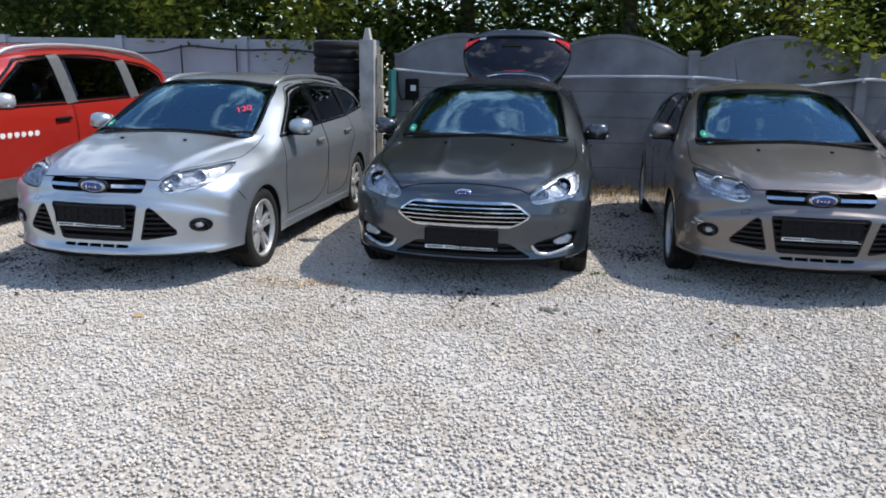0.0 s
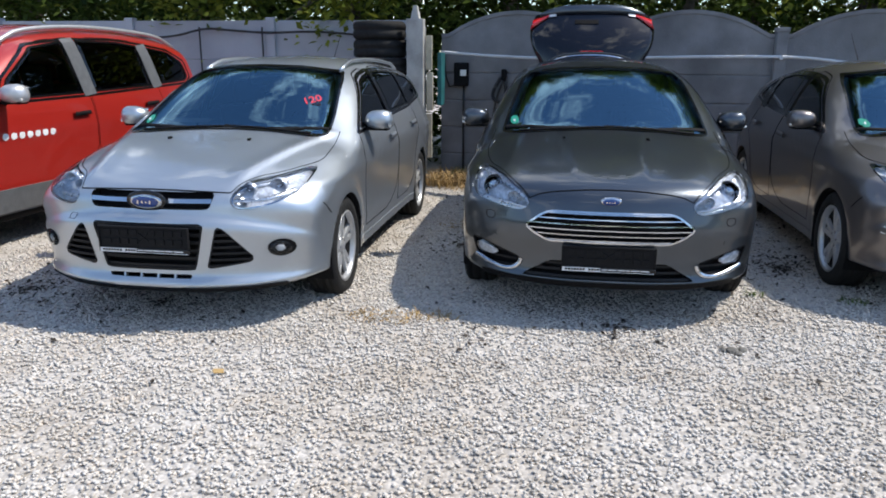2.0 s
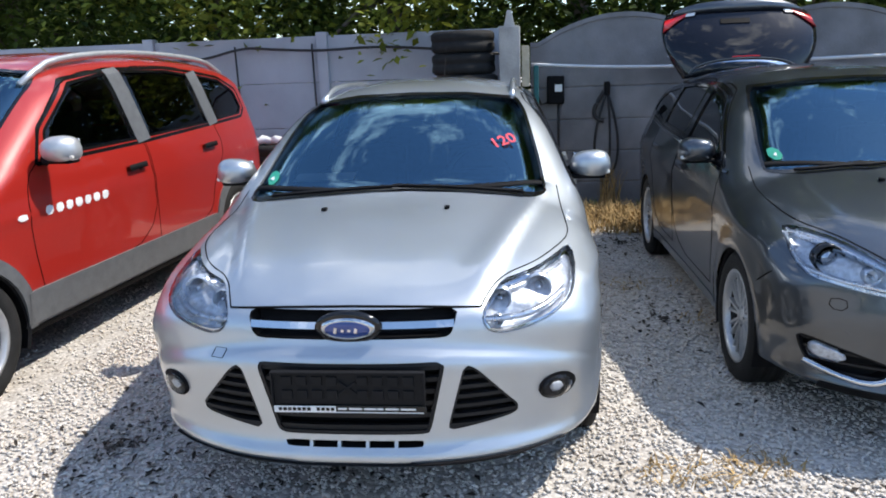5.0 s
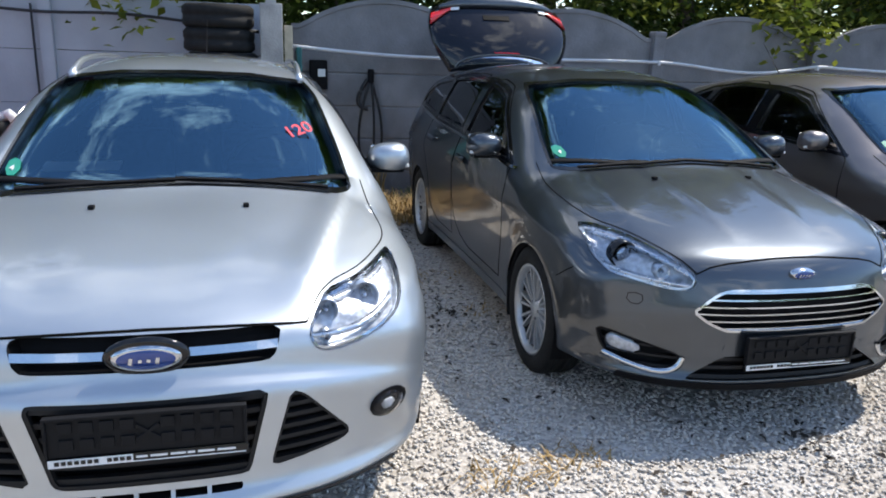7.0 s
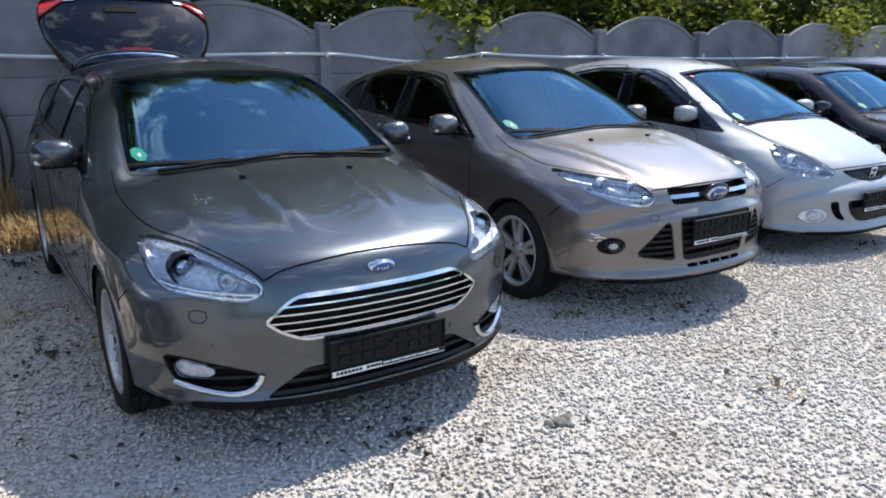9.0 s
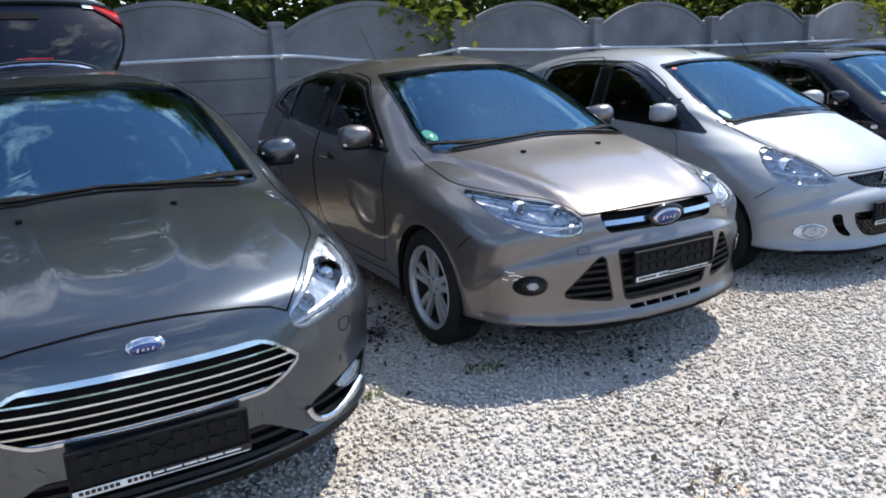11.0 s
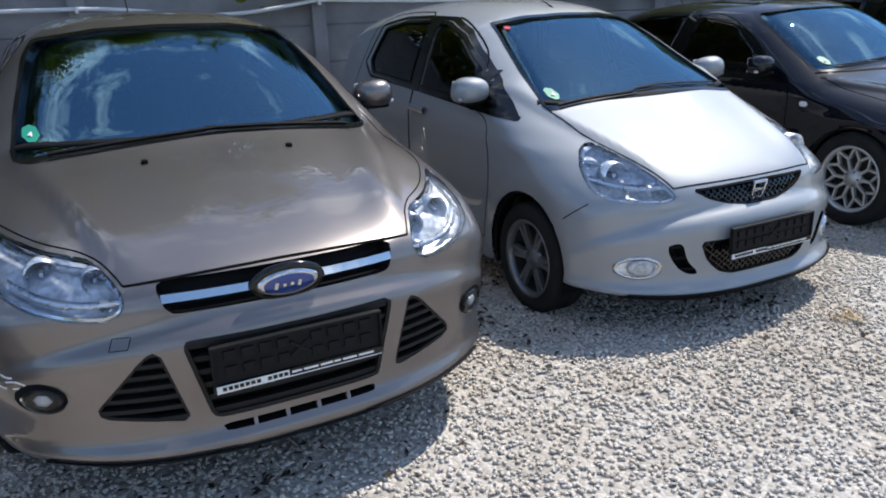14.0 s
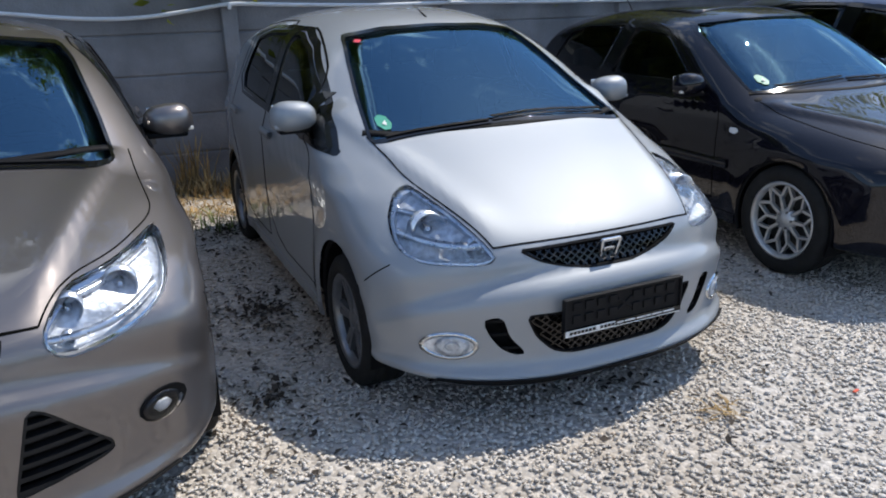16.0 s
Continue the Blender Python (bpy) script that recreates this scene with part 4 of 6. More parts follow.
HATCH = dict(
    paint=M_SILVER, length=4.36, width=1.823, axle_f=0.88, axle_r=3.53, sill=0.21, crease=0.80, arch=0.345, track=0.895, belt=0.985, cowl=1.10, roof_z=1.475, lip=0.236, sticker=(-0.625, 1.047),
    bumper_top=0.60,
    profile=[(0.16, 0.215, 0.45, 2.8), (0.03, 0.222, 0.48, 2.8), (-0.022, 0.243, 0.49, 2.8), (-0.020, 0.275, 0.49, 2.8), (0.010, 0.305, 0.48, 2.7), (0.012, 0.40, 0.48, 2.6), (0.000, 0.52, 0.48, 2.5), (-0.006, 0.590, 0.48, 2.5), (0.008, 0.625, 0.47, 2.4), (0.040, 0.645, 0.45, 2.4), (0.055, 0.725, 0.42, 2.4), (0.10, 0.765, 0.36, 2.6),
             (0.20, 0.805, 0.30, 3.0), (0.40, 0.865, 0.24, 3.2), (0.70, 0.935, 0.20, 3.2), (0.98, 0.985, 0.20, 3.2), (1.10, 1.015, 0.22, 3.0), (1.25, 1.10, 0.26, 2.8), (1.55, 1.265, 0.26, 2.8), (1.85, 1.405, 0.23, 2.8),
             (2.10, 1.455, 0.19, 2.8), (2.5, 1.477, 0.16, 2.8), (2.9, 1.468, 0.15, 2.8), (3.35, 1.43, 0.15, 2.8), (3.75, 1.365, 0.16, 2.8), (3.86, 1.32, 0.18, 2.8), (4.08, 1.06, 0.30, 2.6), (4.22, 0.95, 0.34, 2.6), (4.30, 0.80, 0.38, 2.6),
             (4.35, 0.60, 0.42, 2.6), (4.34, 0.42, 0.42, 2.6), (4.22, 0.27, 0.40, 2.6), (4.05, 0.24, 0.40, 2.6)],
    plan=[(0.0, 0.80), (0.25, 0.865), (0.5, 0.895), (0.9, 0.905), (2.2, 0.905), (3.2, 0.915), (3.7, 0.905), (4.1, 0.86), (4.4, 0.80)],
    side=[(0.15, 0.95), (0.24, 0.965), (0.40, 0.985), (0.60, 0.995), (0.75, 1.0), (0.88, 0.985), (0.97, 0.945), (1.05, 0.90), (1.20, 0.825), (1.35, 0.735), (1.48, 0.65)],
    screen=[(0.0, 1.008), (0.40, 0.995), (0.63, 0.971), (0.708, 0.971), (0.678, 1.11), (0.616, 1.305), (0.566, 1.370), (0.3, 1.405), (0.0, 1.412)],
    cowl_line=[(-0.70, 1.24), (-0.55, 1.16), (-0.3, 1.09), (0, 1.065), (0.3, 1.09), (0.55, 1.16), (0.70, 1.24)],
    wipers=[[(-0.58, 0.988), (-0.30, 1.010), (0.04, 1.022)], [(0.0, 1.024), (0.30, 1.014), (0.60, 0.986)]],
    panes=[("clear", [(1.48, 0.992), (2.03, 1.286), (2.22, 1.328), (2.42, 1.35), (2.45, 1.025)]), ("clear", [(2.53, 1.03), (2.51, 1.355), (2.9, 1.36), (3.15, 1.32), (3.28, 1.10), (3.20, 1.06)]), ("clear", [(3.35, 1.10), (3.24, 1.30), (3.45, 1.24), (3.56, 1.14)])],
    dlo=[(1.37, 0.960), (2.04, 1.318), (2.18, 1.346), (2.45, 1.372), (2.92, 1.38), (3.28, 1.335), (3.50, 1.26), (3.66, 1.12), (3.3, 1.06), (2.4, 1.005)],
    doors=[[(1.42, 0.33), (1.36, 0.62), (1.37, 0.93), (1.41, 0.965), (2.03, 1.330), (2.17, 1.360), (2.45, 1.390), (2.49, 1.02), (2.48, 0.33)], [(2.49, 0.33), (2.50, 1.02), (2.48, 1.39), (2.95, 1.395), (3.22, 1.33), (3.33, 1.06), (3.42, 0.85), (3.20, 0.66), (3.10, 0.33)]],
    handles=[(2.28, 0.87), (3.16, 0.90)],
    bonnet=[(0.0, 0.075), (0.36, 0.135), (0.40, 0.22), (0.60, 0.42), (0.74, 0.68), (0.775, 0.95), (0.755, 1.27)],
    front_openings=[("upper", [(-0.372, 0.757), (0.372, 0.757), (0.345, 0.668), (-0.345, 0.668)]), ("lower", [(-0.330, 0.600), (0.330, 0.600), (0.268, 0.340), (-0.268, 0.340)]),
                    ("side", [(0.392, 0.590), (0.435, 0.566), (0.580, 0.404), (0.562, 0.382), (0.325, 0.346)], "pair"), ("slot", [(-0.255, 0.319), (0.255, 0.319), (0.250, 0.297), (-0.250, 0.297)])],
    grille_style={"upper": (1, 0.022, M_CHROME, 0.002, 0.02), "lower": (6, 0.016, M_SLAT, -0.010, 0.02), "side": (7, 0.013, M_SLAT, -0.003, 0.025)},
    grille_frame={"lower": (M_SLAT, 0.012, -0.002), "side": (M_SLAT, 0.008, -0.002)},
    headlight=[(0.448, 0.712), (0.456, 0.752), (0.511, 0.805), (0.63, 0.818), (0.70, 0.832), (0.785, 0.848), (0.795, 0.795), (0.772, 0.735), (0.69, 0.698), (0.60, 0.674), (0.52, 0.664), (0.474, 0.674)],
    bulbs=[(0.53, 0.755, 0.036), (0.665, 0.765, 0.046), (0.52, 0.692, 0.018)],
    lamp_bands=[([(0.465, 0.722), (0.54, 0.716), (0.64, 0.728), (0.75, 0.765)], 0.020, -0.018), ([(0.50, 0.792), (0.62, 0.803), (0.75, 0.825)], 0.010, -0.02)],
    fog=(0.708, 0.452, 0.068, 0.050), mirror=(0.945, 1.63, 1.045), wheel=(0.316, "five_split", M_ALLOY),
    antenna=[(0, 3.30, 1.43), (0, 3.62, 1.72)], ridges=[(0.08, 1.16, 0.405, 0.69, 0.018)],
    joint_front=[(0.0, 0.765), (0.20, 0.763), (0.375, 0.756), (0.446, 0.752), (0.511, 0.814), (0.63, 0.828), (0.70, 0.842), (0.785, 0.858)], joint_top=[(0.785, 0.76), (0.775, 0.95), (0.755, 1.27)], joint_side=[(0.44, 0.665), (0.55, 0.585)],
)


def variant(base, **changes):
    s = dict(base)
    s.update(changes)
    return s


ESTATE_TAIL = [(2.9, 1.478, 0.15, 2.8), (3.4, 1.462, 0.15, 2.8), (3.9, 1.425, 0.15, 2.8), (4.15, 1.385, 0.16, 2.8), (4.24, 1.33, 0.18, 2.8), (4.40, 1.05, 0.26, 2.6), (4.48, 0.93, 0.32, 2.6), (4.53, 0.78, 0.36, 2.6),
               (4.555, 0.60, 0.40, 2.6), (4.54, 0.42, 0.40, 2.6), (4.40, 0.27, 0.40, 2.6), (4.22, 0.24, 0.40, 2.6)]
ESTATE = variant(HATCH, length=4.556, antenna=[(0, 3.70, 1.435), (0, 4.0, 1.70)], profile=HATCH["profile"][:22] + ESTATE_TAIL,
    plan=[(0.0, 0.80), (0.25, 0.865), (0.5, 0.895), (0.9, 0.905), (2.2, 0.905), (3.2, 0.915), (3.9, 0.90), (4.3, 0.86), (4.6, 0.80)],
    panes=[HATCH["panes"][0], ("dark", [(2.53, 1.03), (2.51, 1.36), (3.0, 1.365), (3.30, 1.345), (3.34, 1.06)]), ("dark", [(3.43, 1.065), (3.39, 1.34), (3.80, 1.295), (4.05, 1.20), (4.10, 1.12)])],
    dlo=[(1.37, 0.960), (2.04, 1.318), (2.18, 1.348), (2.45, 1.378), (3.0, 1.39), (3.45, 1.365), (3.85, 1.32), (4.12, 1.22), (4.17, 1.10), (3.3, 1.035), (2.4, 1.005)],
    doors=[HATCH["doors"][0], [(2.49, 0.33), (2.50, 1.02), (2.48, 1.39), (3.0, 1.40), (3.36, 1.37), (3.40, 1.05), (3.44, 0.85), (3.20, 0.66), (3.10, 0.33)]])
PLAIN_NOSE = [(0.16, 0.205, 0.45, 2.8), (0.03, 0.213, 0.48, 2.8), (-0.020, 0.233, 0.49, 2.8), (-0.018, 0.255, 0.49, 2.8), (0.004, 0.29, 0.48, 2.7), (0.010, 0.40, 0.48, 2.6), (-0.002, 0.50, 0.48, 2.5), (0.000, 0.58, 0.47, 2.4), (0.022, 0.65, 0.46, 2.4), (0.048, 0.715, 0.42, 2.4)]
FACELIFT = variant(ESTATE, antenna=[(0, 3.75, 1.43), (0, 3.87, 1.50)], profile=PLAIN_NOSE + ESTATE["profile"][11:], paint=M_DARK, projector=True, bezel=M_REFLECTOR, wheel=(0.322, "multi", M_ALLOY), indicator=M_WHITE, bumper_top=0.45,
    front_openings=[("hex", [(-0.33, 0.646), (0.33, 0.646), (0.385, 0.628), (0.486, 0.552), (0.42, 0.504), (0.34, 0.470), (-0.34, 0.470), (-0.42, 0.504), (-0.486, 0.552), (-0.385, 0.628)]),
                    ("low", [(-0.33, 0.362), (0.33, 0.362), (0.50, 0.262), (-0.50, 0.262)]), ("fogslot", [(0.812, 0.442), (0.795, 0.380), (0.770, 0.325), (0.68, 0.298), (0.575, 0.282), (0.515, 0.315), (0.498, 0.360), (0.62, 0.396), (0.75, 0.432)], "pair")],
    grille_style={"hex": (6, 0.0062, M_CHROME, 0.000, 0.02), "low": (3, 0.014, M_SLAT, -0.012, 0.02), "fogslot": (4, 0.010, M_SLAT, -0.012, 0.01)},
    grille_frame={"hex": (M_CHROME, 0.011, 0.006), "fogslot": (M_TRIM, 0.008, 0.0)},
    headlight=[(0.456, 0.674), (0.488, 0.716), (0.56, 0.765), (0.64, 0.806), (0.745, 0.826), (0.80, 0.818), (0.818, 0.73), (0.785, 0.680), (0.70, 0.660), (0.631, 0.645), (0.523, 0.628), (0.478, 0.640)],
    bulbs=[(0.705, 0.735, 0.056), (0.58, 0.690, 0.030)], lamp_bands=[([(0.49, 0.652), (0.60, 0.664), (0.70, 0.680), (0.79, 0.712)], 0.018, -0.014), ([(0.49, 0.698), (0.56, 0.748), (0.64, 0.788), (0.76, 0.812)], 0.016, -0.014)], fog=(0.6, 0.4, 0, 0), ridges=[(0.20, 1.12, 0.20, 0.27, 0.008), (0.30, 1.12, 0.62, 0.56, 0.004)],
    joint_front=[(0.0, 0.758), (0.15, 0.756), (0.38, 0.735), (0.460, 0.700), (0.488, 0.727), (0.56, 0.775), (0.64, 0.816), (0.745, 0.836)], joint_top=[(0.80, 0.62), (0.785, 0.95), (0.755, 1.27)], joint_side=[(0.42, 0.66), (0.55, 0.585)],
    bonnet=[(0.0, 0.075), (0.30, 0.105), (0.45, 0.20), (0.60, 0.38), (0.75, 0.62), (0.78, 0.95), (0.755, 1.27)])

COMPACT = variant(HATCH, paint=M_BRIGHT, length=3.85, width=1.675, axle_f=0.78, axle_r=3.23, sill=0.19, crease=0.86, arch=0.325, track=0.825, belt=1.005, cowl=0.86, roof_z=1.52, lip=0.228, sticker=(-0.535, 1.052), bumper_top=0.58,
    profile=[(0.18, 0.20, 0.42, 2.8), (0.03, 0.210, 0.46, 2.8), (-0.034, 0.228, 0.48, 2.8), (-0.032, 0.258, 0.48, 2.8), (0.008, 0.285, 0.48, 2.7), (0.010, 0.38, 0.48, 2.5), (-0.004, 0.50, 0.48, 2.4), (-0.002, 0.560, 0.47, 2.4), (0.030, 0.592, 0.46, 2.4), (0.070, 0.61, 0.44, 2.4), (0.085, 0.68, 0.42, 2.4), (0.14, 0.735, 0.36, 2.6),
             (0.30, 0.81, 0.28, 2.9), (0.55, 0.905, 0.24, 3.0), (0.78, 0.985, 0.22, 3.0), (0.88, 1.025, 0.22, 2.9), (1.05, 1.125, 0.24, 2.8), (1.35, 1.285, 0.24, 2.8), (1.62, 1.415, 0.22, 2.8), (1.85, 1.475, 0.19, 2.8), (2.2, 1.515, 0.16, 2.8),
             (2.6, 1.525, 0.15, 2.8), (3.1, 1.49, 0.15, 2.8), (3.45, 1.42, 0.16, 2.8), (3.53, 1.37, 0.18, 2.8), (3.70, 1.05, 0.28, 2.6), (3.77, 0.90, 0.32, 2.6), (3.82, 0.70, 0.36, 2.6), (3.845, 0.48, 0.40, 2.6), (3.80, 0.28, 0.40, 2.6), (3.6, 0.22, 0.40, 2.6)],
    plan=[(0.0, 0.75), (0.25, 0.80), (0.5, 0.825), (0.9, 0.835), (2.5, 0.838), (3.3, 0.825), (3.6, 0.80), (3.9, 0.74)],
    side=[(0.12, 0.98), (0.24, 0.99), (0.40, 0.995), (0.60, 1.0), (0.80, 1.0), (0.92, 0.985), (1.0, 0.955), (1.08, 0.92), (1.25, 0.84), (1.40, 0.76), (1.53, 0.68)],
    screen=[(0.0, 1.025), (0.38, 1.010), (0.57, 0.988), (0.638, 0.985), (0.600, 1.10), (0.535, 1.28), (0.482, 1.392), (0.28, 1.422), (0.0, 1.43)],
    cowl_line=[(-0.64, 0.97), (-0.50, 0.90), (-0.3, 0.87), (0, 0.855), (0.3, 0.87), (0.50, 0.90), (0.64, 0.97)],
    wipers=[[(-0.56, 1.005), (-0.36, 1.025), (-0.08, 1.035)], [(-0.06, 1.045), (0.20, 1.055), (0.55, 1.030)]],
    panes=[("clear", [(1.00, 0.958), (1.20, 1.070), (1.30, 1.122), (1.32, 0.975)]), ("clear", [(1.36, 0.982), (1.38, 1.165), (1.74, 1.332), (2.0, 1.400), (2.10, 1.405), (2.08, 1.02)]), ("dark", [(2.16, 1.02), (2.17, 1.412), (2.55, 1.405), (2.86, 1.36), (2.98, 1.14), (2.88, 1.055)])],
    dlo=[(0.94, 0.938), (1.20, 1.092), (1.44, 1.216), (1.74, 1.357), (2.0, 1.425), (2.3, 1.435), (2.62, 1.428), (2.93, 1.38), (3.07, 1.12), (2.9, 1.03), (2.05, 0.998), (1.19, 0.955)],
    doors=[[(1.18, 0.30), (1.13, 0.60), (1.15, 0.90), (1.22, 0.948), (1.34, 0.965), (1.37, 1.19), (1.74, 1.375), (2.13, 1.452), (2.13, 1.0), (2.16, 0.30)], [(2.17, 0.30), (2.14, 1.0), (2.14, 1.452), (2.65, 1.455), (3.03, 1.41), (3.16, 1.02), (3.18, 0.80), (2.92, 0.62), (2.84, 0.30)]],
    handles=[(2.0, 0.90), (2.95, 0.92)],
    bonnet=[(0.0, 0.105), (0.36, 0.155), (0.45, 0.23), (0.58, 0.42), (0.68, 0.62), (0.71, 0.80), (0.70, 0.98)],
    front_openings=[("mesh", [(-0.365, 0.692), (-0.1, 0.699), (0.1, 0.699), (0.365, 0.692), (0.29, 0.645), (0.20, 0.618), (0.10, 0.602), (-0.10, 0.602), (-0.20, 0.618), (-0.29, 0.645)]), ("mesh", [(-0.375, 0.475), (0.375, 0.475), (0.335, 0.385), (0.27, 0.322), (0.2, 0.303), (-0.2, 0.303), (-0.27, 0.322), (-0.335, 0.385)]),
                    ("vent", [(0.455, 0.480), (0.523, 0.467), (0.494, 0.400), (0.455, 0.345), (0.400, 0.320), (0.362, 0.322), (0.425, 0.390)], "pair")],
    grille_style={"vent": (3, 0.010, M_TRIM, -0.012, 0.01)}, grille_frame={"mesh": (M_TRIM, 0.008, 0.001)},
    headlight=[(0.432, 0.660), (0.460, 0.718), (0.515, 0.797), (0.590, 0.874), (0.660, 0.842), (0.712, 0.780), (0.732, 0.72), (0.722, 0.677), (0.675, 0.654), (0.50, 0.645)],
    bulbs=[(0.612, 0.740, 0.064), (0.495, 0.690, 0.034)], bezel=M_REFLECTOR, joint_front=[(0.0, 0.711), (0.20, 0.711), (0.36, 0.708), (0.440, 0.702), (0.515, 0.808), (0.585, 0.884)], joint_top=[(0.605, 0.80), (0.632, 0.94)], joint_side=[(0.36, 0.64), (0.46, 0.56)],
    fog=(0.618, 0.365, 0.077, 0.046), fog_mat=M_LAMPGREY, mirror=(0.850, 1.30, 1.075), wheel=(0.285, "twin", M_DARKALLOY), indicator=M_BRIGHT,
    antenna=[(0.02, 1.80, 1.46), (0.02, 1.98, 1.525)])

THREE_DOOR = variant({k: v for k, v in HATCH.items() if not k.startswith("joint")}, paint=M_BLACK, length=4.15, width=1.735, axle_f=0.86, axle_r=3.37, sill=0.20, crease=0.70, arch=0.34, track=0.86, belt=0.955, cowl=1.15, roof_z=1.44, lip=0.20, sticker=(-0.58, 1.017), bumper_top=0.56,
    profile=[(0.16, 0.18, 0.45, 2.8), (0.04, 0.20, 0.48, 3.0), (0.0, 0.28, 0.46, 3.0), (0.0, 0.45, 0.44, 3.0), (0.03, 0.56, 0.42, 2.9), (0.07, 0.68, 0.38, 2.9), (0.13, 0.745, 0.32, 3.0), (0.30, 0.795, 0.26, 3.2),
             (0.60, 0.85, 0.22, 3.4), (0.95, 0.905, 0.20, 3.4), (1.15, 0.945, 0.20, 3.2), (1.30, 1.03, 0.24, 2.9), (1.60, 1.22, 0.24, 2.9), (1.88, 1.375, 0.21, 2.9), (2.10, 1.42, 0.17, 2.9), (2.5, 1.44, 0.14, 2.9), (3.0, 1.43, 0.14, 2.9),
             (3.45, 1.385, 0.15, 2.9), (3.66, 1.33, 0.17, 2.8), (3.92, 1.02, 0.28, 2.6), (4.02, 0.90, 0.32, 2.6), (4.10, 0.70, 0.36, 2.6), (4.15, 0.50, 0.40, 2.6), (4.10, 0.30, 0.40, 2.6), (3.9, 0.24, 0.40, 2.6)],
    plan=[(0.0, 0.77), (0.25, 0.82), (0.5, 0.85), (0.9, 0.862), (2.4, 0.867), (3.4, 0.855), (3.8, 0.83), (4.2, 0.77)],
    side=[(0.15, 0.96), (0.24, 0.975), (0.40, 0.99), (0.60, 1.0), (0.78, 0.99), (0.88, 0.97), (0.95, 0.94), (1.05, 0.895), (1.20, 0.82), (1.35, 0.735), (1.45, 0.66)],
    screen=[(0.0, 0.985), (0.40, 0.97), (0.63, 0.95), (0.70, 0.95), (0.675, 1.09), (0.615, 1.285), (0.55, 1.345), (0.3, 1.37), (0.0, 1.375)],
    cowl_line=[(-0.71, 1.33), (-0.55, 1.22), (-0.3, 1.16), (0, 1.14), (0.3, 1.16), (0.55, 1.22), (0.71, 1.33)],
    wipers=[[(-0.55, 0.985), (-0.30, 1.0), (-0.02, 1.01)], [(0.0, 1.0), (0.30, 0.995), (0.55, 0.985)]],
    panes=[("clear", [(1.66, 0.975), (2.10, 1.275), (2.50, 1.325), (2.62, 0.985)]), ("clear", [(2.72, 0.985), (2.62, 1.33), (3.10, 1.32), (3.32, 1.26), (3.46, 1.02)])],
    dlo=[(1.58, 0.96), (2.08, 1.295), (2.5, 1.345), (3.12, 1.34), (3.38, 1.275), (3.54, 1.01), (3.3, 0.97)],
    doors=[[(1.42, 0.32), (1.40, 0.90), (1.58, 0.965), (2.10, 1.305), (2.55, 1.355), (2.68, 0.98), (2.70, 0.32)]], handles=[(2.50, 0.82)],
    bonnet=[(0.0, 0.10), (0.45, 0.14), (0.62, 0.24), (0.70, 0.50), (0.72, 0.95), (0.71, 1.27)],
    front_openings=[("bar", [(-0.36, 0.69), (0.36, 0.69), (0.34, 0.60), (-0.34, 0.60)]), ("low", [(-0.6, 0.34), (0.6, 0.34), (0.56, 0.25), (-0.56, 0.25)])],
    grille_style={"bar": (3, 0.015, M_TRIM, -0.004, 0.02), "low": (2, 0.014, M_TRIM, -0.01, 0.02)}, grille_frame={},
    headlight=[(0.39, 0.60), (0.39, 0.69), (0.46, 0.71), (0.66, 0.715), (0.75, 0.70), (0.79, 0.64), (0.76, 0.59)], bulbs=[(0.52, 0.65, 0.045), (0.66, 0.65, 0.045)],
    fog=(0.5, 0.3, 0, 0), mirror=(0.93, 1.62, 1.0), wheel=(0.312, "mesh", M_ALLOY), antenna=[(0, 3.4, 1.39), (0, 3.62, 1.62)])

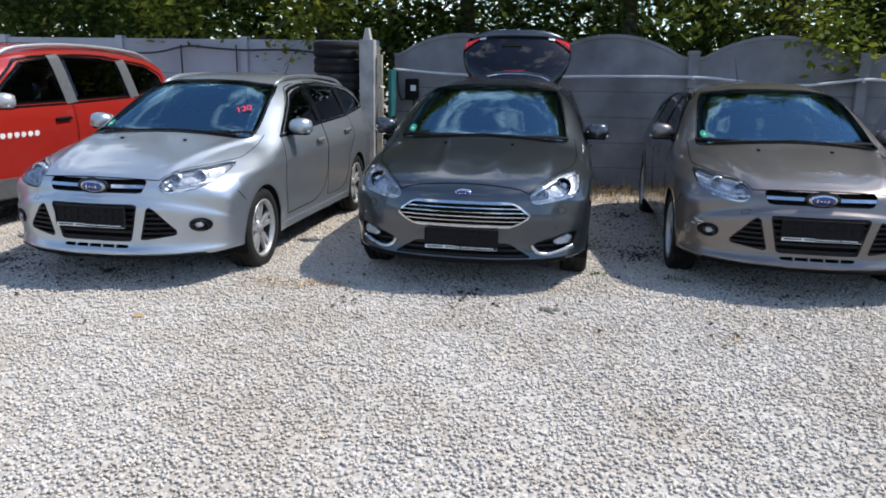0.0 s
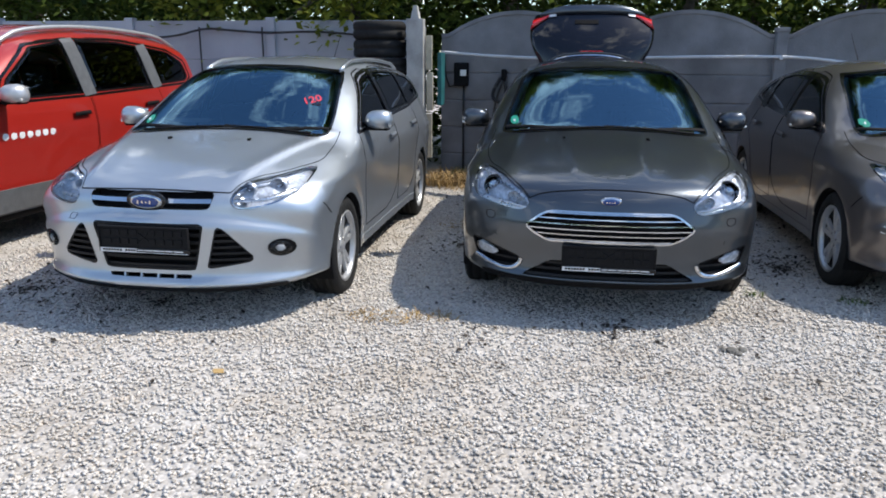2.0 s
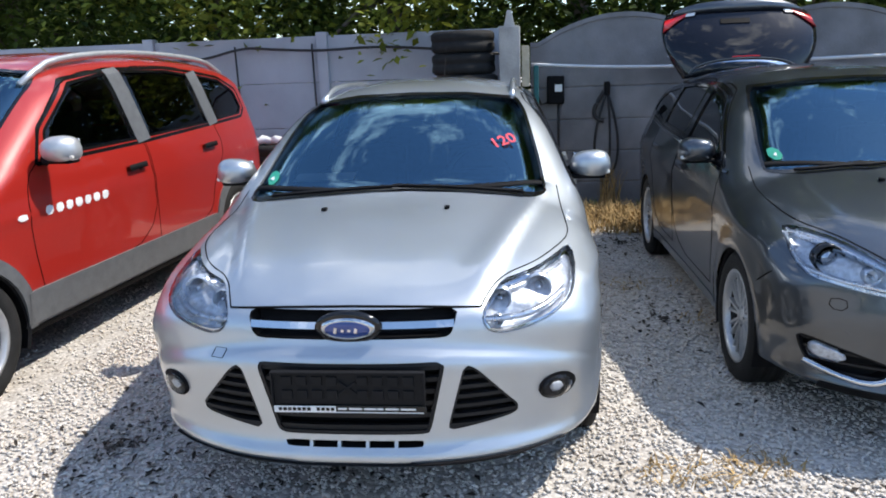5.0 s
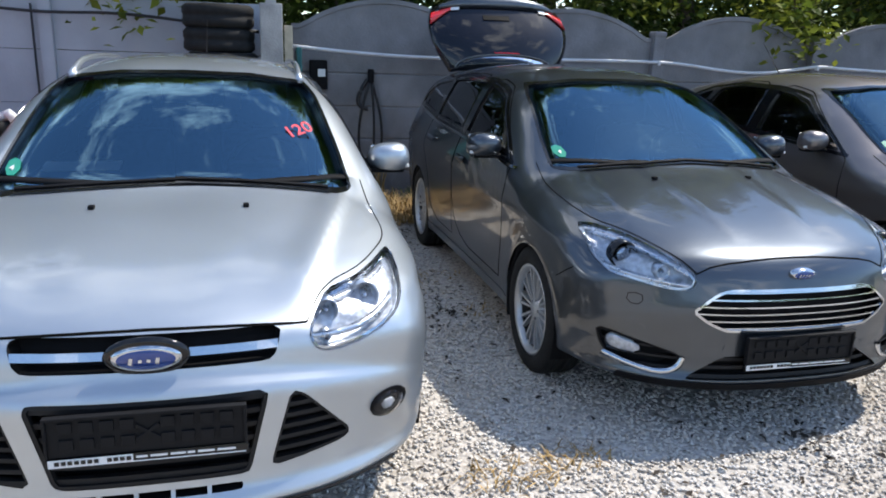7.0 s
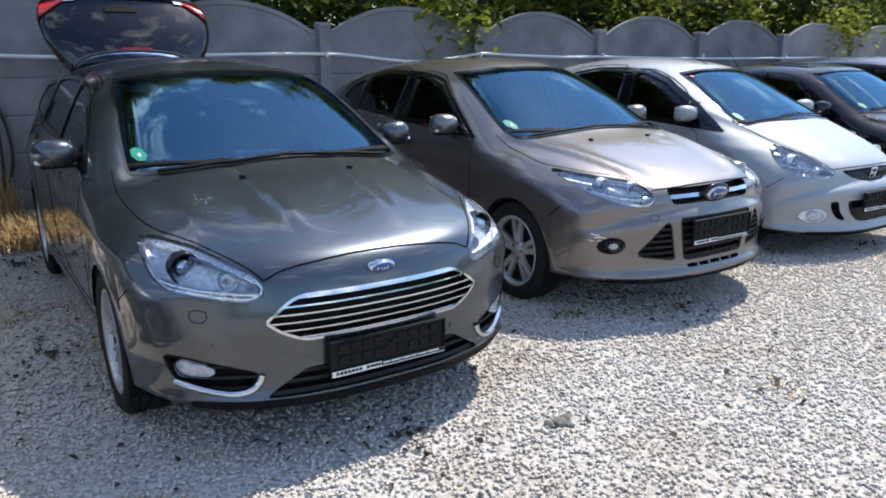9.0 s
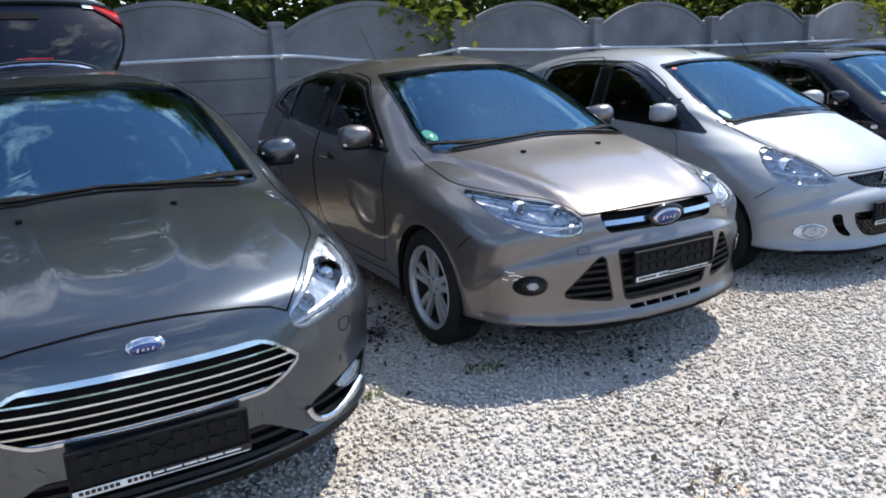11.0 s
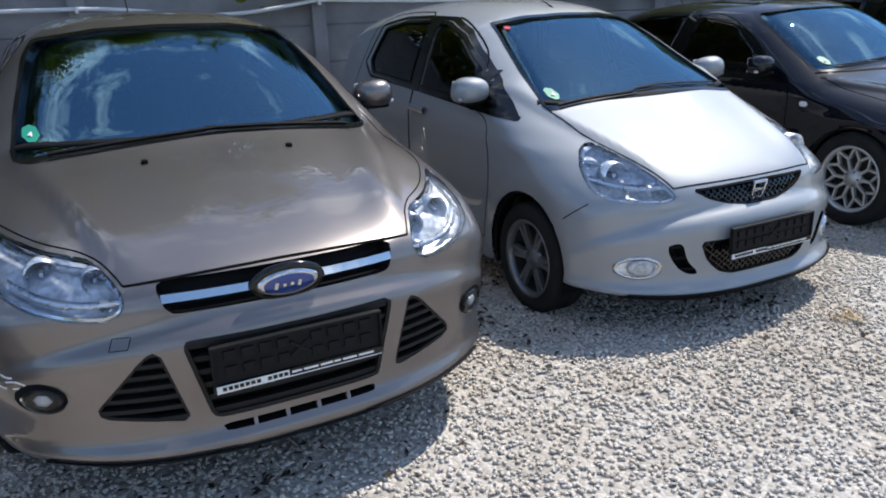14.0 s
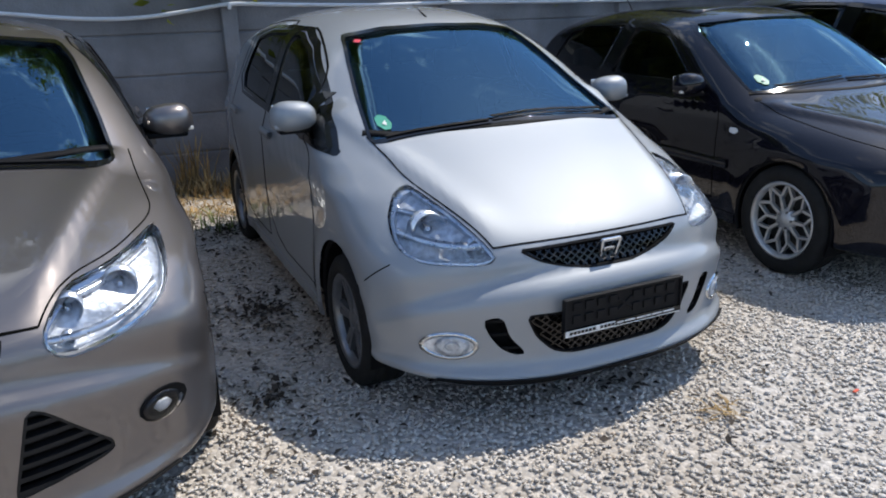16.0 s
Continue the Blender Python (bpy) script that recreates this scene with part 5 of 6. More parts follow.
CARRIER = variant({k: v for k, v in HATCH.items() if not k.startswith("joint")}, paint=M_RED, far=True, cladding=True, length=4.5, width=1.751, axle_f=0.85, axle_r=3.66, sill=0.26, crease=0.84, arch=0.36, track=0.875, belt=1.06, cowl=1.05, roof_z=1.66, lip=0.23, sticker=(-0.60, 1.122), bumper_top=0.60,
    profile=[(0.16, 0.21, 0.45, 2.8), (0.04, 0.23, 0.48, 2.8), (0.0, 0.32, 0.48, 2.8), (0.0, 0.50, 0.46, 2.7), (0.02, 0.65, 0.44, 2.7), (0.05, 0.78, 0.40, 2.7), (0.12, 0.86, 0.34, 2.8), (0.30, 0.925, 0.28, 3.0),
             (0.60, 0.99, 0.24, 3.1), (0.92, 1.05, 0.22, 3.1), (1.05, 1.085, 0.22, 3.0), (1.20, 1.18, 0.24, 2.9), (1.50, 1.385, 0.24, 2.9), (1.78, 1.555, 0.22, 2.9), (2.05, 1.62, 0.17, 2.9), (2.6, 1.66, 0.14, 2.9), (3.2, 1.655, 0.14, 2.9),
             (3.8, 1.61, 0.14, 2.9), (4.15, 1.55, 0.16, 2.8), (4.24, 1.48, 0.18, 2.8), (4.36, 1.15, 0.26, 2.6), (4.43, 0.95, 0.30, 2.6), (4.48, 0.70, 0.34, 2.6), (4.50, 0.50, 0.36, 2.6), (4.42, 0.32, 0.36, 2.6), (4.25, 0.28, 0.36, 2.6)],
    plan=[(0.0, 0.78), (0.25, 0.83), (0.5, 0.86), (0.9, 0.873), (2.5, 0.876), (3.6, 0.87), (4.1, 0.85), (4.55, 0.78)],
    side=[(0.18, 0.95), (0.30, 0.975), (0.45, 0.995), (0.70, 1.0), (0.88, 0.995), (1.0, 0.975), (1.08, 0.945), (1.20, 0.905), (1.40, 0.835), (1.55, 0.765), (1.66, 0.69)],
    screen=[(0.0, 1.105), (0.40, 1.09), (0.64, 1.06), (0.72, 1.06), (0.69, 1.22), (0.625, 1.45), (0.56, 1.525), (0.3, 1.555), (0.0, 1.56)],
    cowl_line=[(-0.73, 1.24), (-0.55, 1.13), (-0.3, 1.07), (0, 1.05), (0.3, 1.07), (0.55, 1.13), (0.73, 1.24)],
    wipers=[[(-0.58, 1.09), (-0.30, 1.115), (-0.02, 1.125)], [(0.0, 1.12), (0.30, 1.11), (0.55, 1.095)]],
    panes=[("clear", [(1.55, 1.075), (1.62, 1.22), (1.98, 1.46), (2.36, 1.515), (2.42, 1.09)]), ("dark", [(2.54, 1.095), (2.50, 1.52), (3.05, 1.52), (3.34, 1.49), (3.40, 1.12)]), ("dark", [(3.52, 1.13), (3.46, 1.48), (3.80, 1.44), (4.02, 1.34), (4.06, 1.20), (3.98, 1.15)])],
    doors=[[(1.36, 0.42), (1.32, 0.72), (1.36, 1.0), (1.50, 1.065), (1.60, 1.25), (1.96, 1.49), (2.42, 1.545), (2.47, 1.08), (2.46, 0.42)], [(2.47, 0.42), (2.49, 1.08), (2.46, 1.545), (3.05, 1.55), (3.38, 1.52), (3.46, 1.10), (3.50, 0.90), (3.28, 0.70), (3.20, 0.42)]],
    dlo=[(1.46, 1.045), (1.58, 1.235), (1.95, 1.485), (2.4, 1.540), (3.05, 1.545), (3.4, 1.515), (3.82, 1.465), (4.07, 1.36), (4.11, 1.19), (4.0, 1.12), (2.45, 1.062)],
    handles=[(2.30, 0.93), (3.28, 0.96)], handle_mat=M_TRIM, mirror_mat=M_ALLOY,
    bonnet=[(0.0, 0.10), (0.42, 0.14), (0.60, 0.26), (0.70, 0.50), (0.73, 0.85), (0.715, 1.17)],
    front_openings=[("bar", [(-0.42, 0.78), (0.42, 0.78), (0.36, 0.64), (-0.36, 0.64)]), ("low", [(-0.5, 0.45), (0.5, 0.45), (0.46, 0.32), (-0.46, 0.32)])],
    grille_style={"bar": (3, 0.02, M_CHROME, 0, 0.02), "low": (3, 0.014, M_TRIM, -0.01, 0.02)}, grille_frame={},
    headlight=[(0.46, 0.68), (0.46, 0.79), (0.60, 0.85), (0.72, 0.89), (0.79, 0.84), (0.79, 0.72), (0.70, 0.66)], bulbs=[(0.56, 0.75, 0.05), (0.69, 0.77, 0.05)],
    fog=(0.62, 0.42, 0.06, 0.05), mirror=(0.97, 1.52, 1.13), wheel=(0.318, "five_split", M_ALLOY), antenna=[(0, 2.1, 1.62), (0, 2.2, 1.80)])

YAW = 1.6


def parked(x, y, z=0.0, yaw=YAW, sx=SX, sy=SY, sz=1.0):
    """Where the middle of a car's nose stands; its tail points to the fence."""
    return pose(x, y, z, 0, 0, yaw) @ Matrix.Diagonal((sx, sy, sz, 1))


silver, silver_sh = build_car(ESTATE, "estate_car", "silver metallic estate car parked on gravel, price number on windscreen", parked(-3.315, 4.40))
badge_oval(silver, silver_sh, 0.713)
plate_holder(silver, silver_sh, 0.525)
dark, dark_sh = build_car(FACELIFT, "estate_car", "dark graphite estate car with its tailgate raised", parked(-0.86, 4.95))
badge_oval(dark, dark_sh, 0.705, 0.02, 0.058, 0.023)
plate_holder(dark, dark_sh, 0.40)
brown, brown_sh = build_car(variant(HATCH, paint=M_BROWN), "hatchback_car", "grey-brown metallic five-door hatchback parked on gravel", parked(1.525, 5.29))
badge_oval(brown, brown_sh, 0.713)
plate_holder(brown, brown_sh, 0.525)
compact, compact_sh = build_car(COMPACT, "small_car", "bright silver small hatchback with sporty front bumper", parked(3.80, 5.575, -0.05, sx=1.0))
plate_holder(compact, compact_sh, 0.475)
three_door, three_door_sh = build_car(THREE_DOOR, "hatchback_car", "black three-door hatchback with silver mesh wheels", parked(6.39, 5.62, -0.03, sx=1.0))
blue, blue_sh = build_car(variant(CARRIER, paint=M_BLUE, cladding=False), "people_carrier", "dark blue people carrier parked at the row's end", parked(8.85, 5.9, -0.05, sx=1.0, sz=0.93))
red, red_sh = build_car(CARRIER, "people_carrier", "red people carrier with grey plastic cladding", parked(-6.27, 4.30, 0, -2.0, sx=1.0, sy=1.08, sz=1.05))

# ---- ground ----
def earthy(m, colour):
    """Tints a stone colour with broad, soft patches of earth trodden into the gravel."""
    n, l = m.node_tree.nodes, m.node_tree.links
    tc, no, rp, mx = n.new("ShaderNodeTexCoord"), n.new("ShaderNodeTexNoise"), n.new("ShaderNodeValToRGB"), n.new("ShaderNodeMixRGB")
    no.inputs["Scale"].default_value, no.inputs["Detail"].default_value, no.inputs["Roughness"].default_value = 0.9, 9.0, 0.68
    l.new(tc.outputs["Object"], no.inputs["Vector"])
    e = rp.color_ramp.elements
    e[0].position, e[1].position = 0.46, 0.72
    e[0].color, e[1].color = (1, 1, 1, 1), (0.80, 0.74, 0.66, 1)
    l.new(no.outputs["Fac"], rp.inputs[0])
    mx.blend_type = "MULTIPLY"
    mx.inputs[0].default_value = 1.0
    l.new(colour, mx.inputs[1])
    l.new(rp.outputs[0], mx.inputs[2])
    l.new(mx.outputs[0], n["Principled BSDF"].inputs["Base Color"])


def ground():
    xs = np.concatenate([[-400, -150, -60, -25], np.arange(-12, 16.01, 0.2), [25, 60, 150, 400]])
    ys = np.concatenate([[-400, -150, -60, -20, -8], np.arange(-3, 12.01, 0.2), [25, 60, 150, 400]])
    X, Y = np.meshgrid(xs, ys, indexing="ij")
    Z = ground_height(X, Y) * ((np.abs(X) < 17) & (np.abs(Y) < 13))
    n, k = X.shape
    vs = np.stack([X, Y, Z], 2).reshape(-1, 3)
    fs = [(i * k + j, (i + 1) * k + j, (i + 1) * k + j + 1, i * k + j + 1) for i in range(n - 1) for j in range(k - 1)]
    m = material("gravel_bed", (0.42, 0.40, 0.38), 0.95, vary=0.1, scale=3)
    n_, l_ = m.node_tree.nodes, m.node_tree.links
    tc = n_.new("ShaderNodeTexCoord")
    vo = n_.new("ShaderNodeTexVoronoi")
    vo.inputs["Scale"].default_value = 46
    l_.new(tc.outputs["Object"], vo.inputs["Vector"])
    hs = n_.new("ShaderNodeSeparateColor")
    l_.new(vo.outputs["Color"], hs.inputs[0])
    rp = n_.new("ShaderNodeValToRGB")
    e = rp.color_ramp.elements
    e[0].color, e[1].color = (0.33, 0.305, 0.275, 1), (0.58, 0.545, 0.505, 1)
    mid = e.new(0.5)
    mid.color = (0.46, 0.43, 0.395, 1)
    l_.new(hs.outputs[0], rp.inputs[0])
    earthy(m, rp.outputs[0])
    bp = n_.new("ShaderNodeBump")
    bp.invert = True
    bp.inputs["Strength"].default_value, bp.inputs["Distance"].default_value = 0.7, 0.012
    l_.new(vo.outputs["Distance"], bp.inputs["Height"])
    l_.new(bp.outputs[0], n_["Principled BSDF"].inputs["Normal"])
    ob = new("ground", mesh_of("ground", vs, fs, m, True))
    return tagged(ob, "pale grey gravel yard", "ground", kind="structure")


ground()


# ---- fence ----
FENCE_Y = 10.30
POSTS = [-2.84 + 2.01 * k for k in range(0, 9)]


def fence_panel_top(t):
    """The arched head of a panel: t from 0 to 1 across it."""
    return 1.70 + 0.27 * math.sin(math.pi * min(1, max(0, (t - 0.06) / 0.88))) ** 0.75


fence = tagged(new("fence_back"), "grey precast concrete slab fence with arched heads", "fence", kind="structure")
slab_mesh = {}
for k in range(len(POSTS) - 1):
    x0, x1 = POSTS[k] + 0.05, POSTS[k + 1] - 0.05
    for r in range(5):
        n = 24
        z0 = r * 0.335 - 0.05
        vs, fs = [], []
        for i in range(n + 1):
            t = i / n
            x = x0 + (x1 - x0) * t
            zt = z0 + 0.3345 if r < 4 else fence_panel_top(t) + 0.06
            edge = 0.012
            vs += [(x, FENCE_Y + edge, z0), (x, FENCE_Y, z0 + 0.014), (x, FENCE_Y, zt - 0.05 if r == 4 else zt - 0.014), (x, FENCE_Y - (0.014 if r == 4 else -edge), zt - (0.045 if r == 4 else 0)), (x, FENCE_Y - (0.014 if r == 4 else -edge), zt), (x, FENCE_Y + 0.05, zt), (x, FENCE_Y + 0.05, z0)]
        for i in range(n):
            fs += [(i * 7 + q, i * 7 + (q + 1) % 7, i * 7 + 7 + (q + 1) % 7, i * 7 + 7 + q) for q in range(7)]
        part("slab", (vs, fs), M_CONCRETE, fence)
for x in POSTS[1:]:
    part("fence_post", join(box((0.13, 0.13, 1.86), (x, FENCE_Y - 0.02, 0.86), 0.012), box((0.15, 0.15, 0.06), (x, FENCE_Y - 0.02, 1.80), 0.02)), M_CONCRETE, fence)

# the compact car's badge: a plain chrome frame
p = compact_sh.project("front", 0, 0.655)
frame_badge = part("badge", join(box((0.012, 0.014, 0.080), (-0.036, 0, 0), 0.004, rot=(0, -6, 0)), box((0.012, 0.014, 0.080), (0.036, 0, 0), 0.004, rot=(0, 6, 0)),
                                 box((0.085, 0.014, 0.012), (0, 0, 0.040), 0.004), box((0.066, 0.014, 0.012), (0, 0, -0.040), 0.004), box((0.050, 0.012, 0.016), (0, 0, 0), 0.004)), M_CHROME, compact, "chrome badge")
frame_badge.matrix_basis = pose(0, p.y - 0.002, 0.655, 14, 0, 0)

# chrome blades under the graphite car's fog lamps, lamp inserts above them
for sg in (-1, 1):
    part("chrome_blade", dark_sh.strip("front", [(sg * 0.775, 0.326), (sg * 0.68, 0.294), (sg * 0.575, 0.278), (sg * 0.512, 0.305), (sg * 0.496, 0.352)], 0.022, 0.012, 0.02, 1), M_CHROME, dark, "chrome blade", True)
    fog = part("fog_lamp", dark_sh.patch("front", [(sg * x, z) for x, z in ((0.778, 0.415), (0.764, 0.351), (0.657, 0.344), (0.651, 0.379))], -0.008, 0.02, 3), M_LAMPGREY, dark, smooth=True)
    part("fog_lens", dark_sh.patch("front", [(sg * x, z) for x, z in ((0.781, 0.418), (0.767, 0.348), (0.654, 0.341), (0.648, 0.382))], 0.0, 0.004, 3), M_LENS, fog, smooth=True)
    for x, z in ((0.66, 0.47), (0.33, 0.40)):
        part("parking_sensor", dark_sh.patch("front", [(sg * x + 0.014 * math.cos(a), z + 0.014 * math.sin(a)) for a in np.linspace(0, 6.28, 13)[:-1]], 0.003, 0.006, 2), M_DARK, dark)
    part("washer_cover", dark_sh.ring("front", [(sg * 0.69 - 0.03, 0.56), (sg * 0.69 + 0.03, 0.56), (sg * 0.69 + 0.03, 0.61), (sg * 0.69 - 0.03, 0.61)], 0.003, 0.0015, 0.004), M_GAP, dark)

# washer jets on the bonnets
for car, sh, zz in ((silver, silver_sh, 0), (dark, dark_sh, 0), (brown, brown_sh, 0)):
    for x in (-0.27, 0.27):
        q = sh.project("top", x, 0.86)
        part("washer_jet", box((0.022, 0.03, 0.016), (q.x, q.y, q.z + 0.004), 0.005), M_TRIM, car)

for car, sh, mat in ((silver, silver_sh, M_SILVER), (brown, brown_sh, M_BROWN)):
    for x in (-0.15, -0.05, 0.05, 0.15):
        part("slot_divider", sh.strip("front", [(x, 0.290), (x, 0.322)], 0.012, 0.002, 0.02, 0, 0.01), mat, car)
    part("towing_eye_cover", sh.ring("front", [(-0.515, 0.590), (-0.465, 0.592), (-0.450, 0.622), (-0.500, 0.622)], 0.0018, 0.0012, 0.004, 0.008, rounds=0), M_GAP, car)
part("screen_label", compact_sh.patch("front", [(-0.455, 1.352), (-0.415, 1.356), (-0.412, 1.372), (-0.452, 1.368)], 0.0035, 0.003, 2), M_REDINK, compact, "small red label on the windscreen")
# scuffs on the brown car's corner
for k, (x, z, ln) in enumerate(((-0.79, 0.50, 0.05), (-0.80, 0.52, 0.03), (-0.775, 0.48, 0.035), (-0.81, 0.485, 0.02))):
    part("scuff", brown_sh.strip("front", [(x, z), (x + ln * 0.5, z + 0.006 * (-1) ** k), (x + ln, z - 0.004)], 0.005, 0.0012, 0.002, 1, 0.01), M_WHITE, brown, "pale scratch in the paint")
for sg in (-1, 1):
    part("fog_ring", compact_sh.ring("front", [(sg * 0.618 + 0.090 * math.cos(a), 0.365 + 0.054 * math.sin(a)) for a in np.linspace(0, 2 * math.pi, 29)[:-1]], 0.014, 0.008, 0.02), M_CHROME, compact, smooth=True)

# chrome line under the estate cars' windows, roof rails on the silver one
for sg, view in ((1, "right"), (-1, "left")):
    part("waist_chrome", dark_sh.strip(view, [(1.33, 0.950), (2.4, 0.993), (3.3, 1.025), (4.15, 1.09)], 0.014, 0.006, 0.008, 1), M_CHROME, dark)
    pts = []
    for y in np.linspace(2.05, 4.1, 22):
        q = silver_sh.project("top", sg * 0.545, y)
        lift = 0.035 * min(1, (y - 2.05) / 0.25, (4.1 - y) / 0.25)
        pts.append((q.x, q.y, q.z + lift))
    part("roof_rail", tube(pts, 0.016, 8), M_SILVER, silver, "silver roof rail", True)
    pts = []
    for y in np.linspace(1.75, 4.1, 22):
        q = red_sh.project("top", sg * 0.58, y)
        lift = 0.045 * min(1, (y - 1.75) / 0.25, (4.1 - y) / 0.25)
        pts.append((q.x, q.y, q.z + lift))
    part("roof_rail", tube(pts, 0.020, 8), M_ALLOY, red, "grey roof rail", True)
    part("sill_cladding", red_sh.strip(view, [(1.22, 0.36), (3.28, 0.36)], 0.17, 0.014, 0.03, 0), M_GREYTRIM, red)

# price number written on the silver car's screen, a sheet of paper on its dashboard
q = silver_sh.project("front", 0.515, 1.16, 0.006)
lettering(silver, "120", 0.095, Matrix.Translation(q) @ pose(0, 0, 0, 36, 8, 0) @ pose(0, 0, 0, 0, 0, 34), M_REDINK, wide=0.95, name="price_number")
part("paper_sheet", box((0.30, 0.16, 0.002), (-0.40, 1.42, 1.030), 0, rot=(6, 0, 4)), M_WHITE, silver, "white sheet of paper on the dashboard")
# model name on the red car's front door, as plain bars
for k in range(7):
    y = 1.44 + 0.078 * k
    a = red_sh.patch("right", [(y, 0.795), (y + 0.058, 0.795), (y + 0.063, 0.845), (y + 0.005, 0.845)], 0.003, 0.004, 2)
    part("letter_mark", a, M_WHITE, red)
part("side_repeater", red_sh.patch("right", [(1.24, 0.80), (1.31, 0.80), (1.31, 0.83), (1.24, 0.83)], 0.006, 0.008, 2), M_WHITE, red)
part("side_repeater", three_door_sh.patch("left", [(1.24, 0.735), (1.31, 0.735), (1.31, 0.77), (1.24, 0.77)], 0.006, 0.008, 2), M_WHITE, three_door)
for view in ("left", "right"):
    part("side_moulding", three_door_sh.strip(view, [(1.30, 0.55), (2.68, 0.57)], 0.05, 0.012, 0.016, 1), M_BLACK, three_door, smooth=True)
part("roof_window", three_door_sh.patch("top", [(-0.42, 2.15), (0.42, 2.15), (0.42, 2.62), (-0.42, 2.62)], 0.004, 0.006, 4), M_GLOSSBLACK, three_door, "glass roof panel", True)


# ---- raised tailgate of the graphite car ----
def tailgate():
    """Hinged at the roof's end and swung up: a bowed panel with its window below and lamps at its upper corners."""
    vs, fs, nu, nv = [], [], 24, 16
    edge_w = [0.50, 0.55, 0.60, 0.635, 0.655, 0.66, 0.645, 0.60]

    def at(u, v, off=0.0):
        w = np.interp(v, np.linspace(0, 1, 8), edge_w)
        y = 4.10 + 0.34 * v - 0.05 * math.sin(math.pi * v) + 0.13 * abs(u) ** 2.4 + off
        z = 1.40 + 0.555 * v - 0.035 * abs(u) ** 3
        return Vector((u * w, y, z))

    for layer in (0.0, 0.06):
        for i in range(nu + 1):
            for j in range(nv + 1):
                vs.append(at(2 * i / nu - 1, j / nv, layer))
    m, o = nv + 1, (nu + 1) * (nv + 1)
    for i in range(nu):
        for j in range(nv):
            a = i * m + j
            fs += [(a, a + 1, a + m + 1, a + m), (o + a, o + a + m, o + a + m + 1, o + a + 1)]
    for i in range(nu):
        fs += [(i * m, (i + 1) * m, o + (i + 1) * m, o + i * m), (i * m + nv, o + i * m + nv, o + (i + 1) * m + nv, (i + 1) * m + nv)]
    for j in range(nv):
        fs += [(j, o + j, o + j + 1, j + 1), (nu * m + j, nu * m + j + 1, o + nu * m + j + 1, o + nu * m + j)]
    gate = part("tailgate", (vs, fs), M_BLACK, dark, "raised glossy dark tailgate", True)

    def plate(u0, u1, low, high, off, n=16):
        pv, pf = [], []
        for i in range(n + 1):
            u = u0 + (u1 - u0) * i / n
            for v, d in ((low(u), 0.0), (low(u), off), (high(u), off), (high(u), 0.0)):
                pv.append(at(u, v, d))
        pf = [(4 * i + k, 4 * i + k + 1, 4 * i + 5 + k, 4 * i + 4 + k) for i in range(n) for k in range(3)]
        return pv, pf

    arc = lambda u: 0.03 + 0.20 * math.sqrt(max(0.0, 1 - (u / 0.90) ** 2))
    part("tailgate_window", plate(-0.88, 0.88, lambda u: 0.0, arc, -0.006), M_PRIVACY, gate, smooth=True)
    part("window_edge", plate(-0.89, 0.89, arc, lambda u: arc(u) + 0.012, -0.012), M_GREYTRIM, gate)
    part("high_brake_lamp", plate(-0.20, 0.20, lambda u: arc(u) + 0.022, lambda u: arc(u) + 0.035, -0.013), M_REDLENS, gate)
    part("grip_recess", plate(-0.28, 0.10, lambda u: 0.76, lambda u: 0.83, -0.010), M_TRIM, gate)
    for sg in (-1, 1):
        a, b = sorted((sg * 0.74, sg * 1.0))
        part("tail_lamp", plate(a, b, lambda u: 0.92 - 0.20 * (abs(u) - 0.74) / 0.26, lambda u: 0.965 - 0.06 * (abs(u) - 0.74) / 0.26, -0.020, 8), M_REDLENS, gate, smooth=True)
        a, b = sorted((sg * 0.62, sg * 0.74))
        part("reversing_lamp", plate(a, b, lambda u: 0.915, lambda u: 0.965, -0.018, 6), M_WHITE, gate)
    lip_v, lip_f = [], []
    n = 24
    for i in range(n + 1):
        u = -1 + 2 * i / n
        c = at(u * 0.93, 1.0)
        for dy, dz in ((-0.035, -0.03), (-0.05, 0.0), (-0.03, 0.055 - 0.05 * abs(u) ** 4), (0.06, 0.07 - 0.06 * abs(u) ** 4), (0.09, 0.0)):
            lip_v.append(c + Vector((0, dy, dz)))
    lip_f = [(5 * i + k, 5 * i + (k + 1) % 5, 5 * i + 5 + (k + 1) % 5, 5 * i + 5 + k) for i in range(n) for k in range(5)]
    part("tailgate_lip", (lip_v, lip_f), M_DARK, gate, smooth=True)


tailgate()

# ---- pale wall, post, charger ----
pale = tagged(new("fence_side"), "pale grey painted concrete slab fence", "fence", kind="structure")
JOINTS = [-2.98, -5.03, -7.02, -9.02, -11.02]
for x1, x0 in zip(JOINTS[:-1], JOINTS[1:]):
    for r in range(4):
        part("slab", box((x1 - x0 - 0.10, 0.05, 0.488), ((x0 + x1) / 2, FENCE_Y + 0.04, 0.20 + 0.493 * r), 0.004), M_WHITEWALL, pale)
    part("fence_post", box((0.12, 0.12, 2.02), (x0, FENCE_Y + 0.02, 0.95), 0.01), M_WHITEWALL, pale)

